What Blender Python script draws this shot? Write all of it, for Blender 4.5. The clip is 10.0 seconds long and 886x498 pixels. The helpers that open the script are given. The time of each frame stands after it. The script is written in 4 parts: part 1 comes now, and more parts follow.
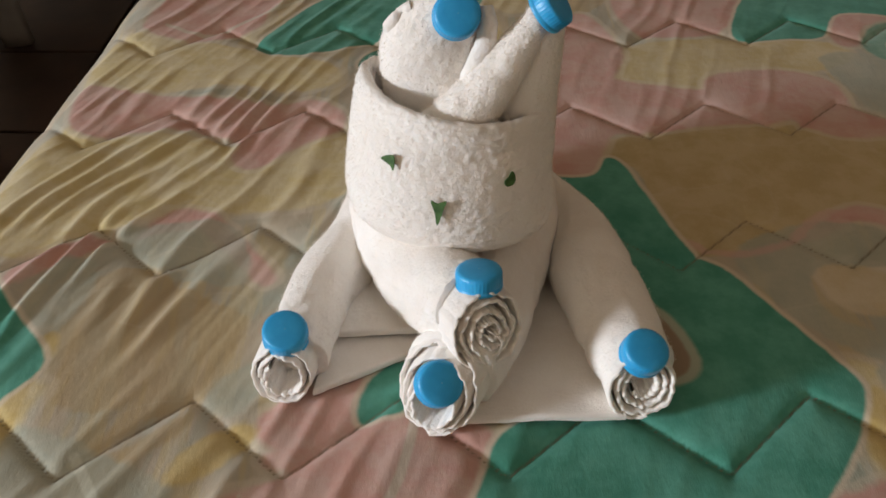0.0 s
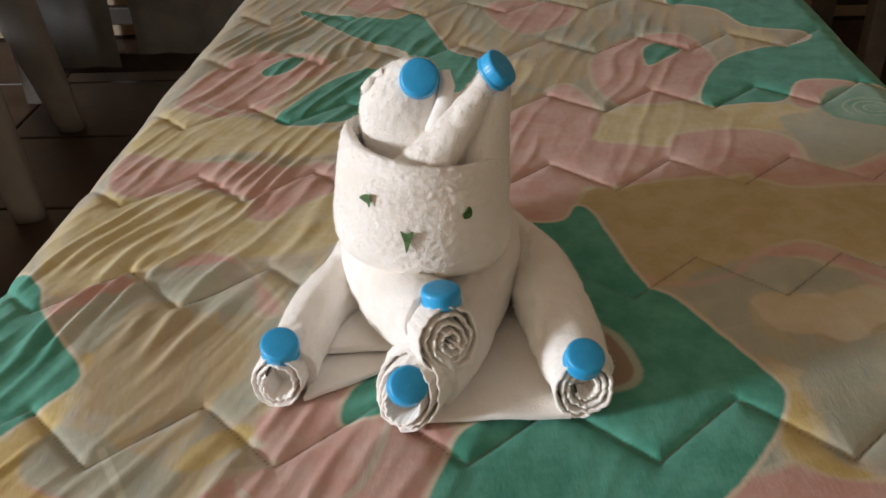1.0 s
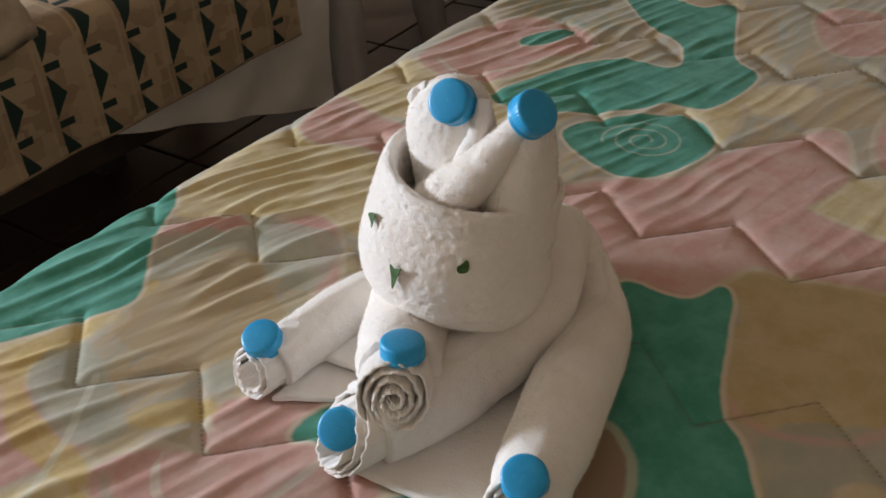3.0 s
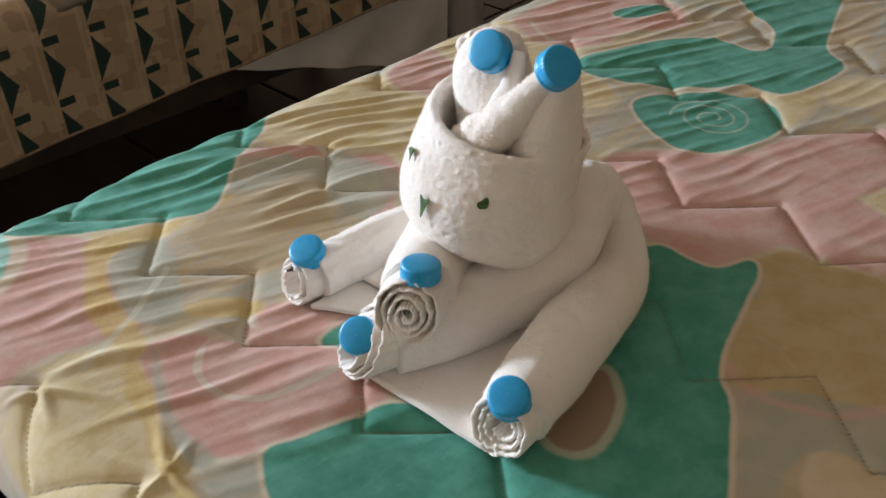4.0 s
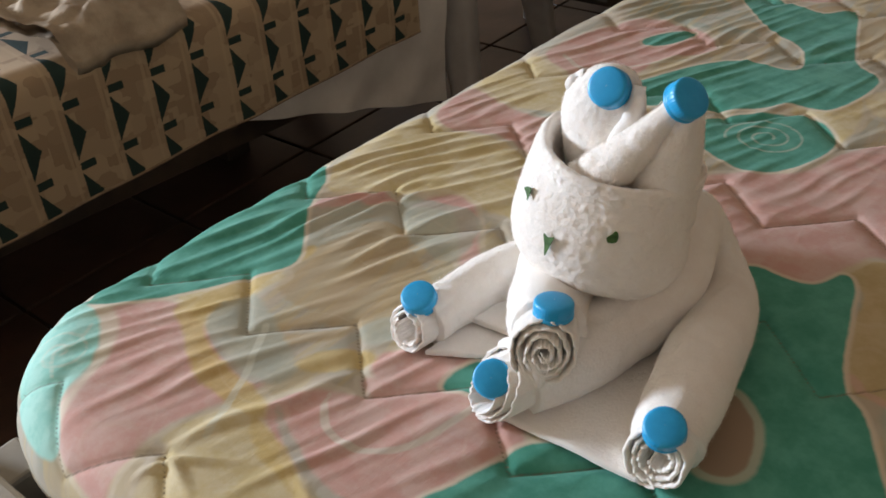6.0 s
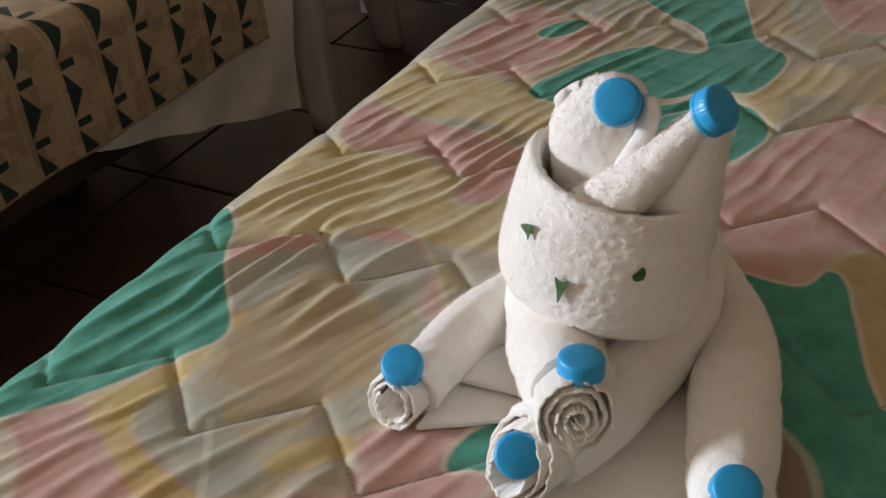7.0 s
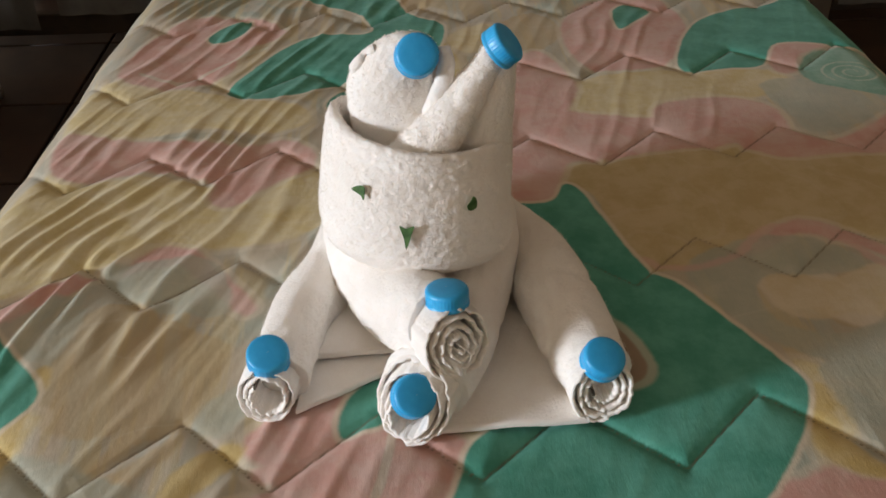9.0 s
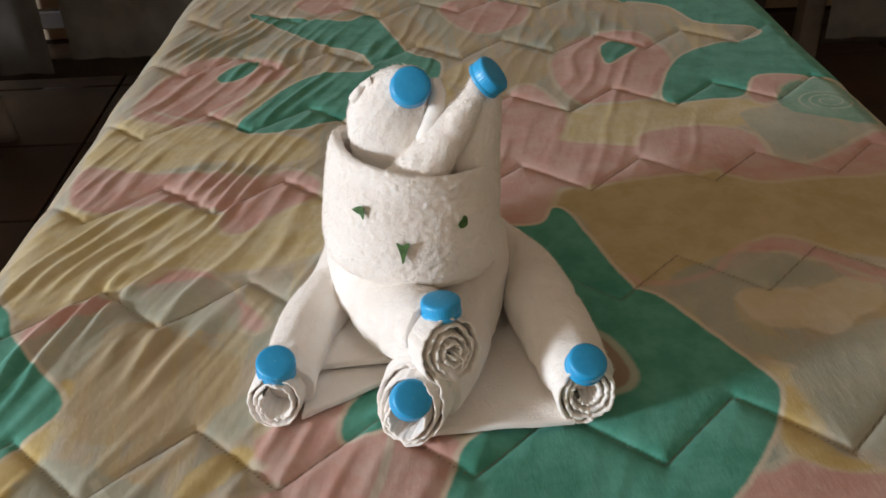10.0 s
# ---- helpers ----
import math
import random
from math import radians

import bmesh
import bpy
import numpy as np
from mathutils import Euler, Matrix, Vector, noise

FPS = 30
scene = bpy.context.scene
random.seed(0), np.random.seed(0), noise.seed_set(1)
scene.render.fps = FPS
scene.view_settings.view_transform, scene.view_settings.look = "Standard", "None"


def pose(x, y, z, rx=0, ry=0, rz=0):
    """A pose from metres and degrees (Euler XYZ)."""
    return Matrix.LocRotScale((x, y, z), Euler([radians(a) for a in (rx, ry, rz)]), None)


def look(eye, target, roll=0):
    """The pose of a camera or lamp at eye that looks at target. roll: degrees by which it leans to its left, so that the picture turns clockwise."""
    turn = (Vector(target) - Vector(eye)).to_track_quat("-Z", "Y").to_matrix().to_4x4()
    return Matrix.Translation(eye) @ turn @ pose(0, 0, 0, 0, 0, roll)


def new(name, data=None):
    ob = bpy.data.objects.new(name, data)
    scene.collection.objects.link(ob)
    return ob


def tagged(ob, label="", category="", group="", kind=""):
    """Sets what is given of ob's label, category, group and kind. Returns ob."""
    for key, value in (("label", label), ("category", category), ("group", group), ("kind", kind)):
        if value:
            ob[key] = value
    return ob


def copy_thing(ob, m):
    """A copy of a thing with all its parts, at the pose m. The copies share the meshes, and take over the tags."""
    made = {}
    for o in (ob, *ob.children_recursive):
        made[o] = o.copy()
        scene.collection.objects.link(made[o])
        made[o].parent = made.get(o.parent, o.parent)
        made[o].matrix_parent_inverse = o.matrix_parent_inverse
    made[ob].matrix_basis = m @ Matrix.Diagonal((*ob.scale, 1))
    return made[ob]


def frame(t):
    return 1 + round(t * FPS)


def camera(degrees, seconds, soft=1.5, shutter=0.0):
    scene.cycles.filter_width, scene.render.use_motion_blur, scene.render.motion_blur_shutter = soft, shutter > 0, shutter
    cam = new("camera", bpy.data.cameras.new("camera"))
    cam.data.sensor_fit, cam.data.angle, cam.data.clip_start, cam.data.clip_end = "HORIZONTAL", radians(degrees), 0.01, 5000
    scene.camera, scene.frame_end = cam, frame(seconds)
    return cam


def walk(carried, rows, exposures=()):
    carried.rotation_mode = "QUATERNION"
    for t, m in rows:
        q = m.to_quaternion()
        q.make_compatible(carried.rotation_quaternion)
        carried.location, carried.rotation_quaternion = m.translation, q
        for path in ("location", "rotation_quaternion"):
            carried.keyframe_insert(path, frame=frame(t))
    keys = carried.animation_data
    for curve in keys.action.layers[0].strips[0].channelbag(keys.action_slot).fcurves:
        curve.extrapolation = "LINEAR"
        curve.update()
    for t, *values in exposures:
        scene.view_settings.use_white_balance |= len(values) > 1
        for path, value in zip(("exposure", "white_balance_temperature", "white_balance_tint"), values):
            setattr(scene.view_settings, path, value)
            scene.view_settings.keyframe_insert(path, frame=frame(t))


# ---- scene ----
cam = camera(51.7, 10.0, soft=1.7)
METRES, EYE, TILT, LEAN, TURN = 1.12, 0.872, -38.0, 0.0, 0.0
ROWS = [
    (0.0, 0.0, 0.0, 0.0, -0.0, 0.0, -0.0),
    (0.5, 0.0305, -0.0613, -0.0225, 3.2, 4.33, -0.66),
    (1.0, 0.0469, -0.0866, -0.0384, 2.76, 5.28, 0.61),
    (1.5, 0.0734, -0.0833, -0.0306, 7.14, 4.08, -2.23),
    (2.0, 0.1154, -0.0102, 0.0025, 12.45, 1.49, -4.69),
    (3.5, 0.2914, 0.0358, 0.0756, 34.12, -4.42, -20.11),
    (4.0, 0.3327, 0.0303, 0.0655, 37.23, -7.23, -23.5),
    (4.5, 0.3575, 0.0192, 0.0635, 40.0, -7.51, -24.21),
    (5.0, 0.3644, 0.0141, 0.0612, 39.86, -7.06, -25.05),
    (5.5, 0.3305, -0.0117, 0.0424, 37.6, -6.32, -23.82),
    (7.0, 0.1179, 0.0083, 0.0362, 22.23, -1.22, -13.37),
    (7.5, 0.0709, 0.0112, 0.0425, 14.3, -0.29, -9.25),
    (8.0, 0.0156, -0.0029, 0.0318, 4.42, 1.14, -2.69),
    (8.5, -0.0108, -0.0211, 0.0007, -1.75, 1.76, 1.51),
    (9.0, 0.0012, -0.0375, -0.0104, -1.72, 2.43, 2.34),
    (9.5, 0.008, -0.0685, -0.0236, -1.22, 3.95, 3.06),
    (10.0, 0.0065, -0.0808, -0.0273, -1.33, 4.86, 3.01),
]
path = [(t, pose(0, 0, EYE, TILT, LEAN, TURN) @ pose(METRES * x, METRES * y, METRES * z, 90 + pitch, roll, yaw)) for t, x, y, z, yaw, pitch, roll in ROWS]
path += [
    (2.2, look((0.153, 0.026, 0.879), (-0.416, 1.535, -0.304), -6.1)),
    (3.3, look((0.317, 0.083, 0.910), (-0.711, 1.362, -0.233), -3.1)),
    (5.7, look((0.335, -0.003, 0.921), (-0.801, 1.179, -0.226), -3.5)),
    (6.8, look((0.161, 0.012, 0.901), (-0.649, 1.434, -0.248), -2.6)),
]
path.sort(key=lambda row: row[0])
walk(cam, path, exposures=[(0.0, -0.2, 6500, 10), (1.0, 0.0, 6500, 10), (2.0, -0.17, 6400, 10), (3.3, 0.12, 6050, 10), (4.0, 0.33, 6000, 9), (5.7, 0.33, 6000, 9), (7.0, -0.1, 6200, 10), (8.0, -0.13, 6400, 10), (10.0, -0.04, 6450, 10)])

# ---- light ----
BED = 0.45                                  # height of the bed's top
world = bpy.data.worlds.new("sky")
scene.world = world
world.use_nodes = True
sky = world.node_tree.nodes.new("ShaderNodeTexSky")
sky.sky_type, sky.sun_disc = "NISHITA", False
sky.sun_elevation, sky.sun_rotation = radians(35), radians(250)
world.node_tree.links.new(sky.outputs[0], world.node_tree.nodes["Background"].inputs[0])
world.node_tree.nodes["Background"].inputs[1].default_value = 0.1


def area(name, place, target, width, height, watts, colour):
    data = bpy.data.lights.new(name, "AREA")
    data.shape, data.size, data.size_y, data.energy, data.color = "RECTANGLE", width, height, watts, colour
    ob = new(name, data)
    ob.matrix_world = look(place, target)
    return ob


FILL_X = 1.1                                # middle of the unseen opening added behind the camera for fill
WIN_X, WIN_Y, WIN_Z = -3.4, -0.77, 1.12      # middle of the window in the left wall
area("window_daylight", (WIN_X - 0.02, WIN_Y, WIN_Z), (WIN_X + 1, WIN_Y, WIN_Z), 0.53, 0.56, 158, (0.90, 0.96, 1.05))
# Weak warm fill lamp, added behind the camera to lift the shaded sides.
area("fill_light", (FILL_X, -2.2 - 0.02, 1.0), (FILL_X, -1, 1.0), 0.8, 1.9, 1.4, (1.0, 0.84, 0.66))


# ---- materials ----
class Mat:
    """A small node-tree writer."""

    def __init__(self, name, rough=0.8, metal=0.0):
        self.m = bpy.data.materials.new(name)
        self.m.use_nodes = True
        self.t = self.m.node_tree
        self.b = self.t.nodes["Principled BSDF"]
        self.b.inputs["Roughness"].default_value = rough
        self.b.inputs["Metallic"].default_value = metal
        self.coord = None

    def link(self, a, b):
        self.t.links.new(a, b)

    def put(self, socket, v):
        if hasattr(v, "is_linked"):
            self.link(v, socket)
        elif isinstance(v, tuple) and len(v) == 3 and socket.type == "RGBA":
            socket.default_value = (*v, 1)
        else:
            socket.default_value = v

    def xyz(self, scale=(1, 1, 1), turn=(0, 0, 0), kind="Object"):
        c = self.t.nodes.new("ShaderNodeTexCoord")
        mp = self.t.nodes.new("ShaderNodeMapping")
        mp.inputs["Scale"].default_value = scale
        mp.inputs["Rotation"].default_value = turn
        self.link(c.outputs[kind], mp.inputs[0])
        return mp.outputs[0]

    def noise(self, scale, detail=3.0, rough=0.5, vec=None):
        n = self.t.nodes.new("ShaderNodeTexNoise")
        n.inputs["Scale"].default_value, n.inputs["Detail"].default_value, n.inputs["Roughness"].default_value = scale, detail, rough
        self.link(vec or self.xyz(), n.inputs["Vector"])
        return n.outputs[0]

    def math(self, op, a, b=0.0, clamp=False):
        n = self.t.nodes.new("ShaderNodeMath")
        n.operation, n.use_clamp = op, clamp
        self.put(n.inputs[0], a), self.put(n.inputs[1], b)
        return n.outputs[0]

    def step(self, v, lo, hi, a=0.0, b=1.0):
        n = self.t.nodes.new("ShaderNodeMapRange")
        n.interpolation_type = "SMOOTHSTEP"
        self.put(n.inputs[0], v)
        for i, k in enumerate((lo, hi, a, b)):
            n.inputs[i + 1].default_value = k
        return n.outputs[0]

    def mix(self, fac, a, b, how="MIX"):
        n = self.t.nodes.new("ShaderNodeMix")
        n.data_type, n.blend_type = "RGBA", how
        self.put(n.inputs[0], fac), self.put(n.inputs[6], a), self.put(n.inputs[7], b)
        return n.outputs[2]

    def attr(self, name):
        n = self.t.nodes.new("ShaderNodeAttribute")
        n.attribute_name = name
        return n.outputs["Fac"]

    def colour(self, v):
        self.put(self.b.inputs["Base Color"], v)
        return self

    def bump(self, height, strength=0.5, distance=0.001):
        n = self.t.nodes.new("ShaderNodeBump")
        n.inputs["Strength"].default_value, n.inputs["Distance"].default_value = strength, distance
        self.link(height, n.inputs["Height"])
        self.link(n.outputs[0], self.b.inputs["Normal"])
        return self


def plain(name, dark, light, scale, rough=0.7, bump=0.3, distance=0.001, fine=400):
    """Two tones by broad noise, with a fine grain in the relief."""
    m = Mat(name, rough)
    m.colour(m.mix(m.step(m.noise(scale, 5, 0.6), 0.35, 0.65), dark, light))
    m.bump(m.noise(fine, 3, 0.6), bump, distance)
    return m.m


def towel_material():
    m = Mat("white_terry", 0.95)
    blot = m.step(m.noise(28, 4, 0.6), 0.3, 0.7)
    pile = m.noise(900, 3, 0.65)
    c = m.mix(blot, (0.84, 0.785, 0.725), (0.90, 0.86, 0.81))
    m.colour(m.mix(m.step(pile, 0.3, 0.6), m.mix(0.1, c, (0.60, 0.50, 0.42)), c))
    m.b.inputs["Sheen Weight"].default_value = 0.25
    m.b.inputs["Sheen Roughness"].default_value = 0.6
    loops = m.noise(430, 2, 0.6)
    m.bump(m.math("ADD", pile, m.math("MULTIPLY", loops, 1.4)), 0.38, 0.0012)
    m.b.inputs["Subsurface Weight"].default_value = 0.08
    m.b.inputs["Subsurface Radius"].default_value = (1.0, 0.75, 0.6)
    m.b.inputs["Subsurface Scale"].default_value = 0.003
    return m.m


def loop_material():
    """Thin terry loops: light goes partly through."""
    m = Mat("terry_loops", 0.95)
    m.colour(m.mix(m.step(m.noise(60, 2, 0.5), 0.3, 0.7), (0.86, 0.80, 0.73), (0.92, 0.87, 0.81)))
    thin = m.t.nodes.new("ShaderNodeBsdfTranslucent")
    thin.inputs[0].default_value = (0.92, 0.86, 0.79, 1)
    both = m.t.nodes.new("ShaderNodeMixShader")
    both.inputs[0].default_value = 0.6
    m.link(m.b.outputs[0], both.inputs[1])
    m.link(thin.outputs[0], both.inputs[2])
    m.link(both.outputs[0], m.t.nodes["Material Output"].inputs[0])
    return m.m


def quilt_material():
    m = Mat("printed_cotton", 0.85)
    wob = m.math("MULTIPLY", m.math("SUBTRACT", m.noise(70, 4, 0.6), 0.5), 0.006)
    wash = m.noise(11, 4, 0.6)
    wash2 = m.noise(34, 5, 0.65)
    c = m.mix(m.step(wash, 0.38, 0.62), (0.40, 0.36, 0.275), (0.47, 0.395, 0.29))
    c = m.mix(m.step(m.noise(6.5, 3, 0.5), 0.52, 0.60), c, (0.36, 0.385, 0.315))
    c = m.mix(m.step(m.noise(13, 2, 0.5), 0.56, 0.60, 0.0, 0.5), c, (0.54, 0.47, 0.37))
    c = m.mix(m.step(m.noise(9.3, 2, 0.5), 0.57, 0.62, 0.0, 0.55), c, (0.50, 0.40, 0.22))

    # brushed streaks that run with the gathers
    streak = m.noise(1.0, 3, 0.6, m.xyz((62, 7, 1), (0, 0, radians(21))))
    streak2 = m.noise(1.0, 3, 0.6, m.xyz((38, 5, 1), (0, 0, radians(24))))
    c = m.mix(m.step(streak, 0.50, 0.60, 0.0, 0.55), c, (0.53, 0.43, 0.23))
    c = m.mix(m.step(streak2, 0.52, 0.62, 0.0, 0.6), c, (0.41, 0.415, 0.34))
    pale = (0.66, 0.58, 0.45)

    def edge(name, soft):
        return m.math("ADD", m.attr(name), m.math("MULTIPLY", wob, soft))

    y, p, k, g, b = edge("yellow", 1.0), edge("pink", 1.0), edge("cream", 0.7), edge("green", 0.5), edge("brown", 0.5)
    c = m.mix(m.step(edge("ochre", 1.6), 0.003, -0.003, 0.0, 0.6), c, (0.44, 0.32, 0.16))
    c = m.mix(m.step(y, 0.010, 0.005, 0.0, 0.35), c, pale)
    c = m.mix(m.step(y, 0.004, -0.004), c, m.mix(m.step(wash2, 0.35, 0.65), (0.56, 0.45, 0.22), (0.63, 0.54, 0.34)))
    c = m.mix(m.step(edge("tan", 1.0), 0.003, -0.003), c, m.mix(m.step(wash2, 0.35, 0.65), (0.47, 0.36, 0.18), (0.54, 0.43, 0.245)))
    c = m.mix(m.math("MULTIPLY", m.step(p, 0.010, 0.006), 0.45), c, pale)
    c = m.mix(m.step(p, 0.005, -0.002), c, m.mix(m.step(wash2, 0.35, 0.65), (0.55, 0.31, 0.255), (0.59, 0.40, 0.34)))
    c = m.mix(m.step(k, 0.004, -0.003, 0.0, 0.8), c, pale)
    c = m.mix(m.step(edge("sage", 1.6), 0.003, -0.003, 0.0, 0.75), c, m.mix(m.step(wash2, 0.35, 0.65), (0.36, 0.375, 0.30), (0.43, 0.425, 0.33)))
    c = m.mix(m.step(edge("blossom", 1.4), 0.003, -0.003, 0.0, 0.8), c, m.mix(m.step(wash2, 0.35, 0.65), (0.58, 0.47, 0.28), (0.64, 0.55, 0.39)))
    c = m.mix(m.step(edge("gold", 1.4), 0.003, -0.003, 0.0, 0.85), c, m.mix(m.step(wash2, 0.35, 0.65), (0.52, 0.37, 0.12), (0.60, 0.46, 0.20)))
    c = m.mix(m.step(edge("blush", 1.4), 0.002, -0.003, 0.0, 0.55), c, (0.60, 0.36, 0.31))
    vein = m.math("ABSOLUTE", m.math("SUBTRACT", m.noise(8.5, 1.5, 0.5), 0.47))
    c = m.mix(m.step(vein, 0.009, 0.003, 0.0, 0.1), c, pale)
    vein2 = m.math("ABSOLUTE", m.math("SUBTRACT", m.noise(5.2, 2, 0.5, m.xyz((1, 1.3, 1), (0, 0, 0.7))), 0.55))
    c = m.mix(m.step(vein2, 0.010, 0.004, 0.0, 0.1), c, (0.50, 0.38, 0.24))
    halo = m.math("MULTIPLY", m.step(g, 0.0065, 0.0025), 0.75)
    c = m.mix(halo, c, pale)
    green = m.mix(m.step(wash2, 0.3, 0.7), (0.055, 0.255, 0.18), (0.105, 0.35, 0.265))
    c = m.mix(m.step(g, 0.0022, -0.0012), c, green)
    mint = m.mix(m.step(wash2, 0.35, 0.65), (0.26, 0.55, 0.46), (0.38, 0.65, 0.56))
    c = m.mix(m.step(edge("mint", 0.6), 0.002, -0.003), c, mint)
    # the right-hand rose: mint with its shade put into the colour
    c = m.mix(m.step(edge("mint_shaded", 0.8), 0.002, -0.003), c, m.mix(m.step(wash2, 0.35, 0.65), (0.17, 0.33, 0.24), (0.27, 0.42, 0.33)))
    c = m.mix(m.math("MULTIPLY", m.step(b, 0.008, 0.003), 0.6), c, pale)
    c = m.mix(m.step(b, 0.0005, -0.003), c, (0.32, 0.235, 0.165))
    c = m.mix(m.step(edge("stroke", 0.3), 0.0010, -0.0014, 0.0, 0.55), c, (0.62, 0.62, 0.5))
    # Dark line painted along the seams: shade of a groove finer than the mesh.
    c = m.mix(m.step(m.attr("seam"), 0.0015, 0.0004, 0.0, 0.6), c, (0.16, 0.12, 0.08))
    m.colour(c)
    weave = m.noise(1500, 2, 0.5)
    m.b.inputs["Specular IOR Level"].default_value = 0.3
    crease = m.noise(120, 5, 0.7, m.xyz((1.6, 0.5, 1), (0, 0, radians(20))))
    m.bump(m.math("ADD", m.math("MULTIPLY", weave, 0.15), crease), 0.35, 0.0012)
    m.b.inputs["Sheen Weight"].default_value = 0.1
    return m.m


def spread_material():
    """Woven bedspread: tan mosaic with rows of dark green half-diamonds and bars."""
    m = Mat("woven_bedspread", 0.9)
    uv = m.xyz(kind="UV")
    s = m.t.nodes.new("ShaderNodeSeparateXYZ")
    m.link(uv, s.inputs[0])
    u0 = m.math("DIVIDE", s.outputs[0], 0.0725)
    v0 = m.math("DIVIDE", s.outputs[1], 0.111)
    u, v = m.math("FRACT", u0), m.math("FRACT", v0)
    jag = m.math("MULTIPLY", m.math("SUBTRACT", m.noise(500, 1, 0.5), 0.5), 0.06)
    u = m.math("ADD", u, jag)
    bar = m.math("MULTIPLY", m.math("LESS_THAN", v, 0.13), m.math("LESS_THAN", m.math("ABSOLUTE", m.math("SUBTRACT", u, 0.3)), 0.17))
    wide = m.math("SUBTRACT", 0.34, m.math("MULTIPLY", m.math("ABSOLUTE", m.math("SUBTRACT", v, 0.57)), 0.85))
    tri = m.math("MULTIPLY", m.math("GREATER_THAN", u, 0.12), m.math("LESS_THAN", u, m.math("ADD", 0.12, wide)))
    vo = m.t.nodes.new("ShaderNodeTexVoronoi")
    vo.distance = "CHEBYCHEV"
    vo.inputs["Scale"].default_value = 34
    m.link(uv, vo.inputs["Vector"])
    tone = m.t.nodes.new("ShaderNodeSeparateColor")
    m.link(vo.outputs["Color"], tone.inputs[0])
    c = m.mix(m.step(tone.outputs[0], 0.2, 0.8), (0.29, 0.20, 0.12), (0.39, 0.285, 0.175))
    c = m.mix(m.math("MULTIPLY", m.math("GREATER_THAN", u, 0.93), 0.5), c, (0.45, 0.33, 0.2))
    c = m.mix(m.math("MAXIMUM", bar, tri), c, (0.010, 0.026, 0.020))
    m.colour(c)
    m.bump(m.noise(900, 2, 0.6), 0.5, 0.001)
    return m.m


def cap_material():
    m = Mat("blue_plastic", 0.38)
    m.colour(m.mix(m.step(m.noise(90, 4, 0.6), 0.35, 0.7), (0.022, 0.33, 0.66), (0.035, 0.38, 0.72)))
    m.b.inputs["Subsurface Weight"].default_value = 0.05
    m.bump(m.noise(260, 3, 0.6), 0.12, 0.0006)
    return m.m


TOWEL = towel_material()
LOOPS = loop_material()
QUILT = quilt_material()
SPREAD = spread_material()
CAP = cap_material()
LEAF = plain("leaf_green", (0.035, 0.085, 0.02), (0.07, 0.15, 0.04), 150, 0.8, 0.3, 0.0005, 900)
SHEET = plain("white_sheet", (0.66, 0.60, 0.54), (0.74, 0.68, 0.62), 9, 0.9, 0.4, 0.002, 60)
PLASTER = plain("beige_plaster", (0.42, 0.31, 0.20), (0.48, 0.36, 0.24), 3, 0.9, 0.4, 0.002, 120)
CEILING = plain("white_ceiling", (0.50, 0.41, 0.30), (0.57, 0.48, 0.36), 2, 0.9, 0.3, 0.002, 90)
TILE = plain("dark_clay_tile", (0.035, 0.018, 0.011), (0.06, 0.03, 0.018), 9, 0.45, 0.3, 0.001, 160)
GROUT = plain("grey_grout", (0.030, 0.016, 0.010), (0.045, 0.025, 0.016), 30, 0.9, 0.3, 0.001, 300)
PAINTED = plain("cream_painted_wood", (0.30, 0.26, 0.20), (0.38, 0.33, 0.26), 14, 0.5, 0.3, 0.001, 90)
WORNWOOD = plain("worn_wood", (0.11, 0.09, 0.068), (0.16, 0.13, 0.10), 14, 0.6, 0.3, 0.001, 90)
DARKWOOD = plain("dark_wood", (0.03, 0.02, 0.013), (0.055, 0.036, 0.022), 12, 0.55, 0.4, 0.001, 120)
PLASTIC = plain("white_plastic", (0.32, 0.29, 0.26), (0.38, 0.35, 0.32), 10, 0.5, 0.15, 0.0006, 150)
CLOTH = plain("beige_towel", (0.27, 0.205, 0.14), (0.36, 0.285, 0.20), 25, 0.95, 0.6, 0.002, 350)
GREYCLOTH = plain("grey_cloth", (0.105, 0.098, 0.088), (0.155, 0.145, 0.13), 8, 0.9, 0.4, 0.002, 70)
BINDING = plain("brown_binding", (0.2, 0.135, 0.08), (0.27, 0.19, 0.12), 40, 0.9, 0.3, 0.001, 400)
THREAD = plain("tan_thread", (0.20, 0.16, 0.11), (0.26, 0.21, 0.15), 60, 0.8, 0.2, 0.0005, 900)
MATTRESS = plain("mattress_ticking", (0.35, 0.33, 0.30), (0.42, 0.40, 0.36), 12, 0.9, 0.3, 0.001, 200)


# ---- helpers for meshes ----
def finish(ob, material, smooth=True):
    ob.data.materials.append(material)
    if smooth:
        ob.data.polygons.foreach_set("use_smooth", [True] * len(ob.data.polygons))
    return ob


def part(name, bm, material, parent=None, label="", smooth=True):
    data = bpy.data.meshes.new(name)
    bmesh.ops.recalc_face_normals(bm, faces=bm.faces[:])
    bm.to_mesh(data)
    bm.free()
    ob = finish(new(name, data), material, smooth)
    ob.parent = parent
    return tagged(ob, label) if label else ob


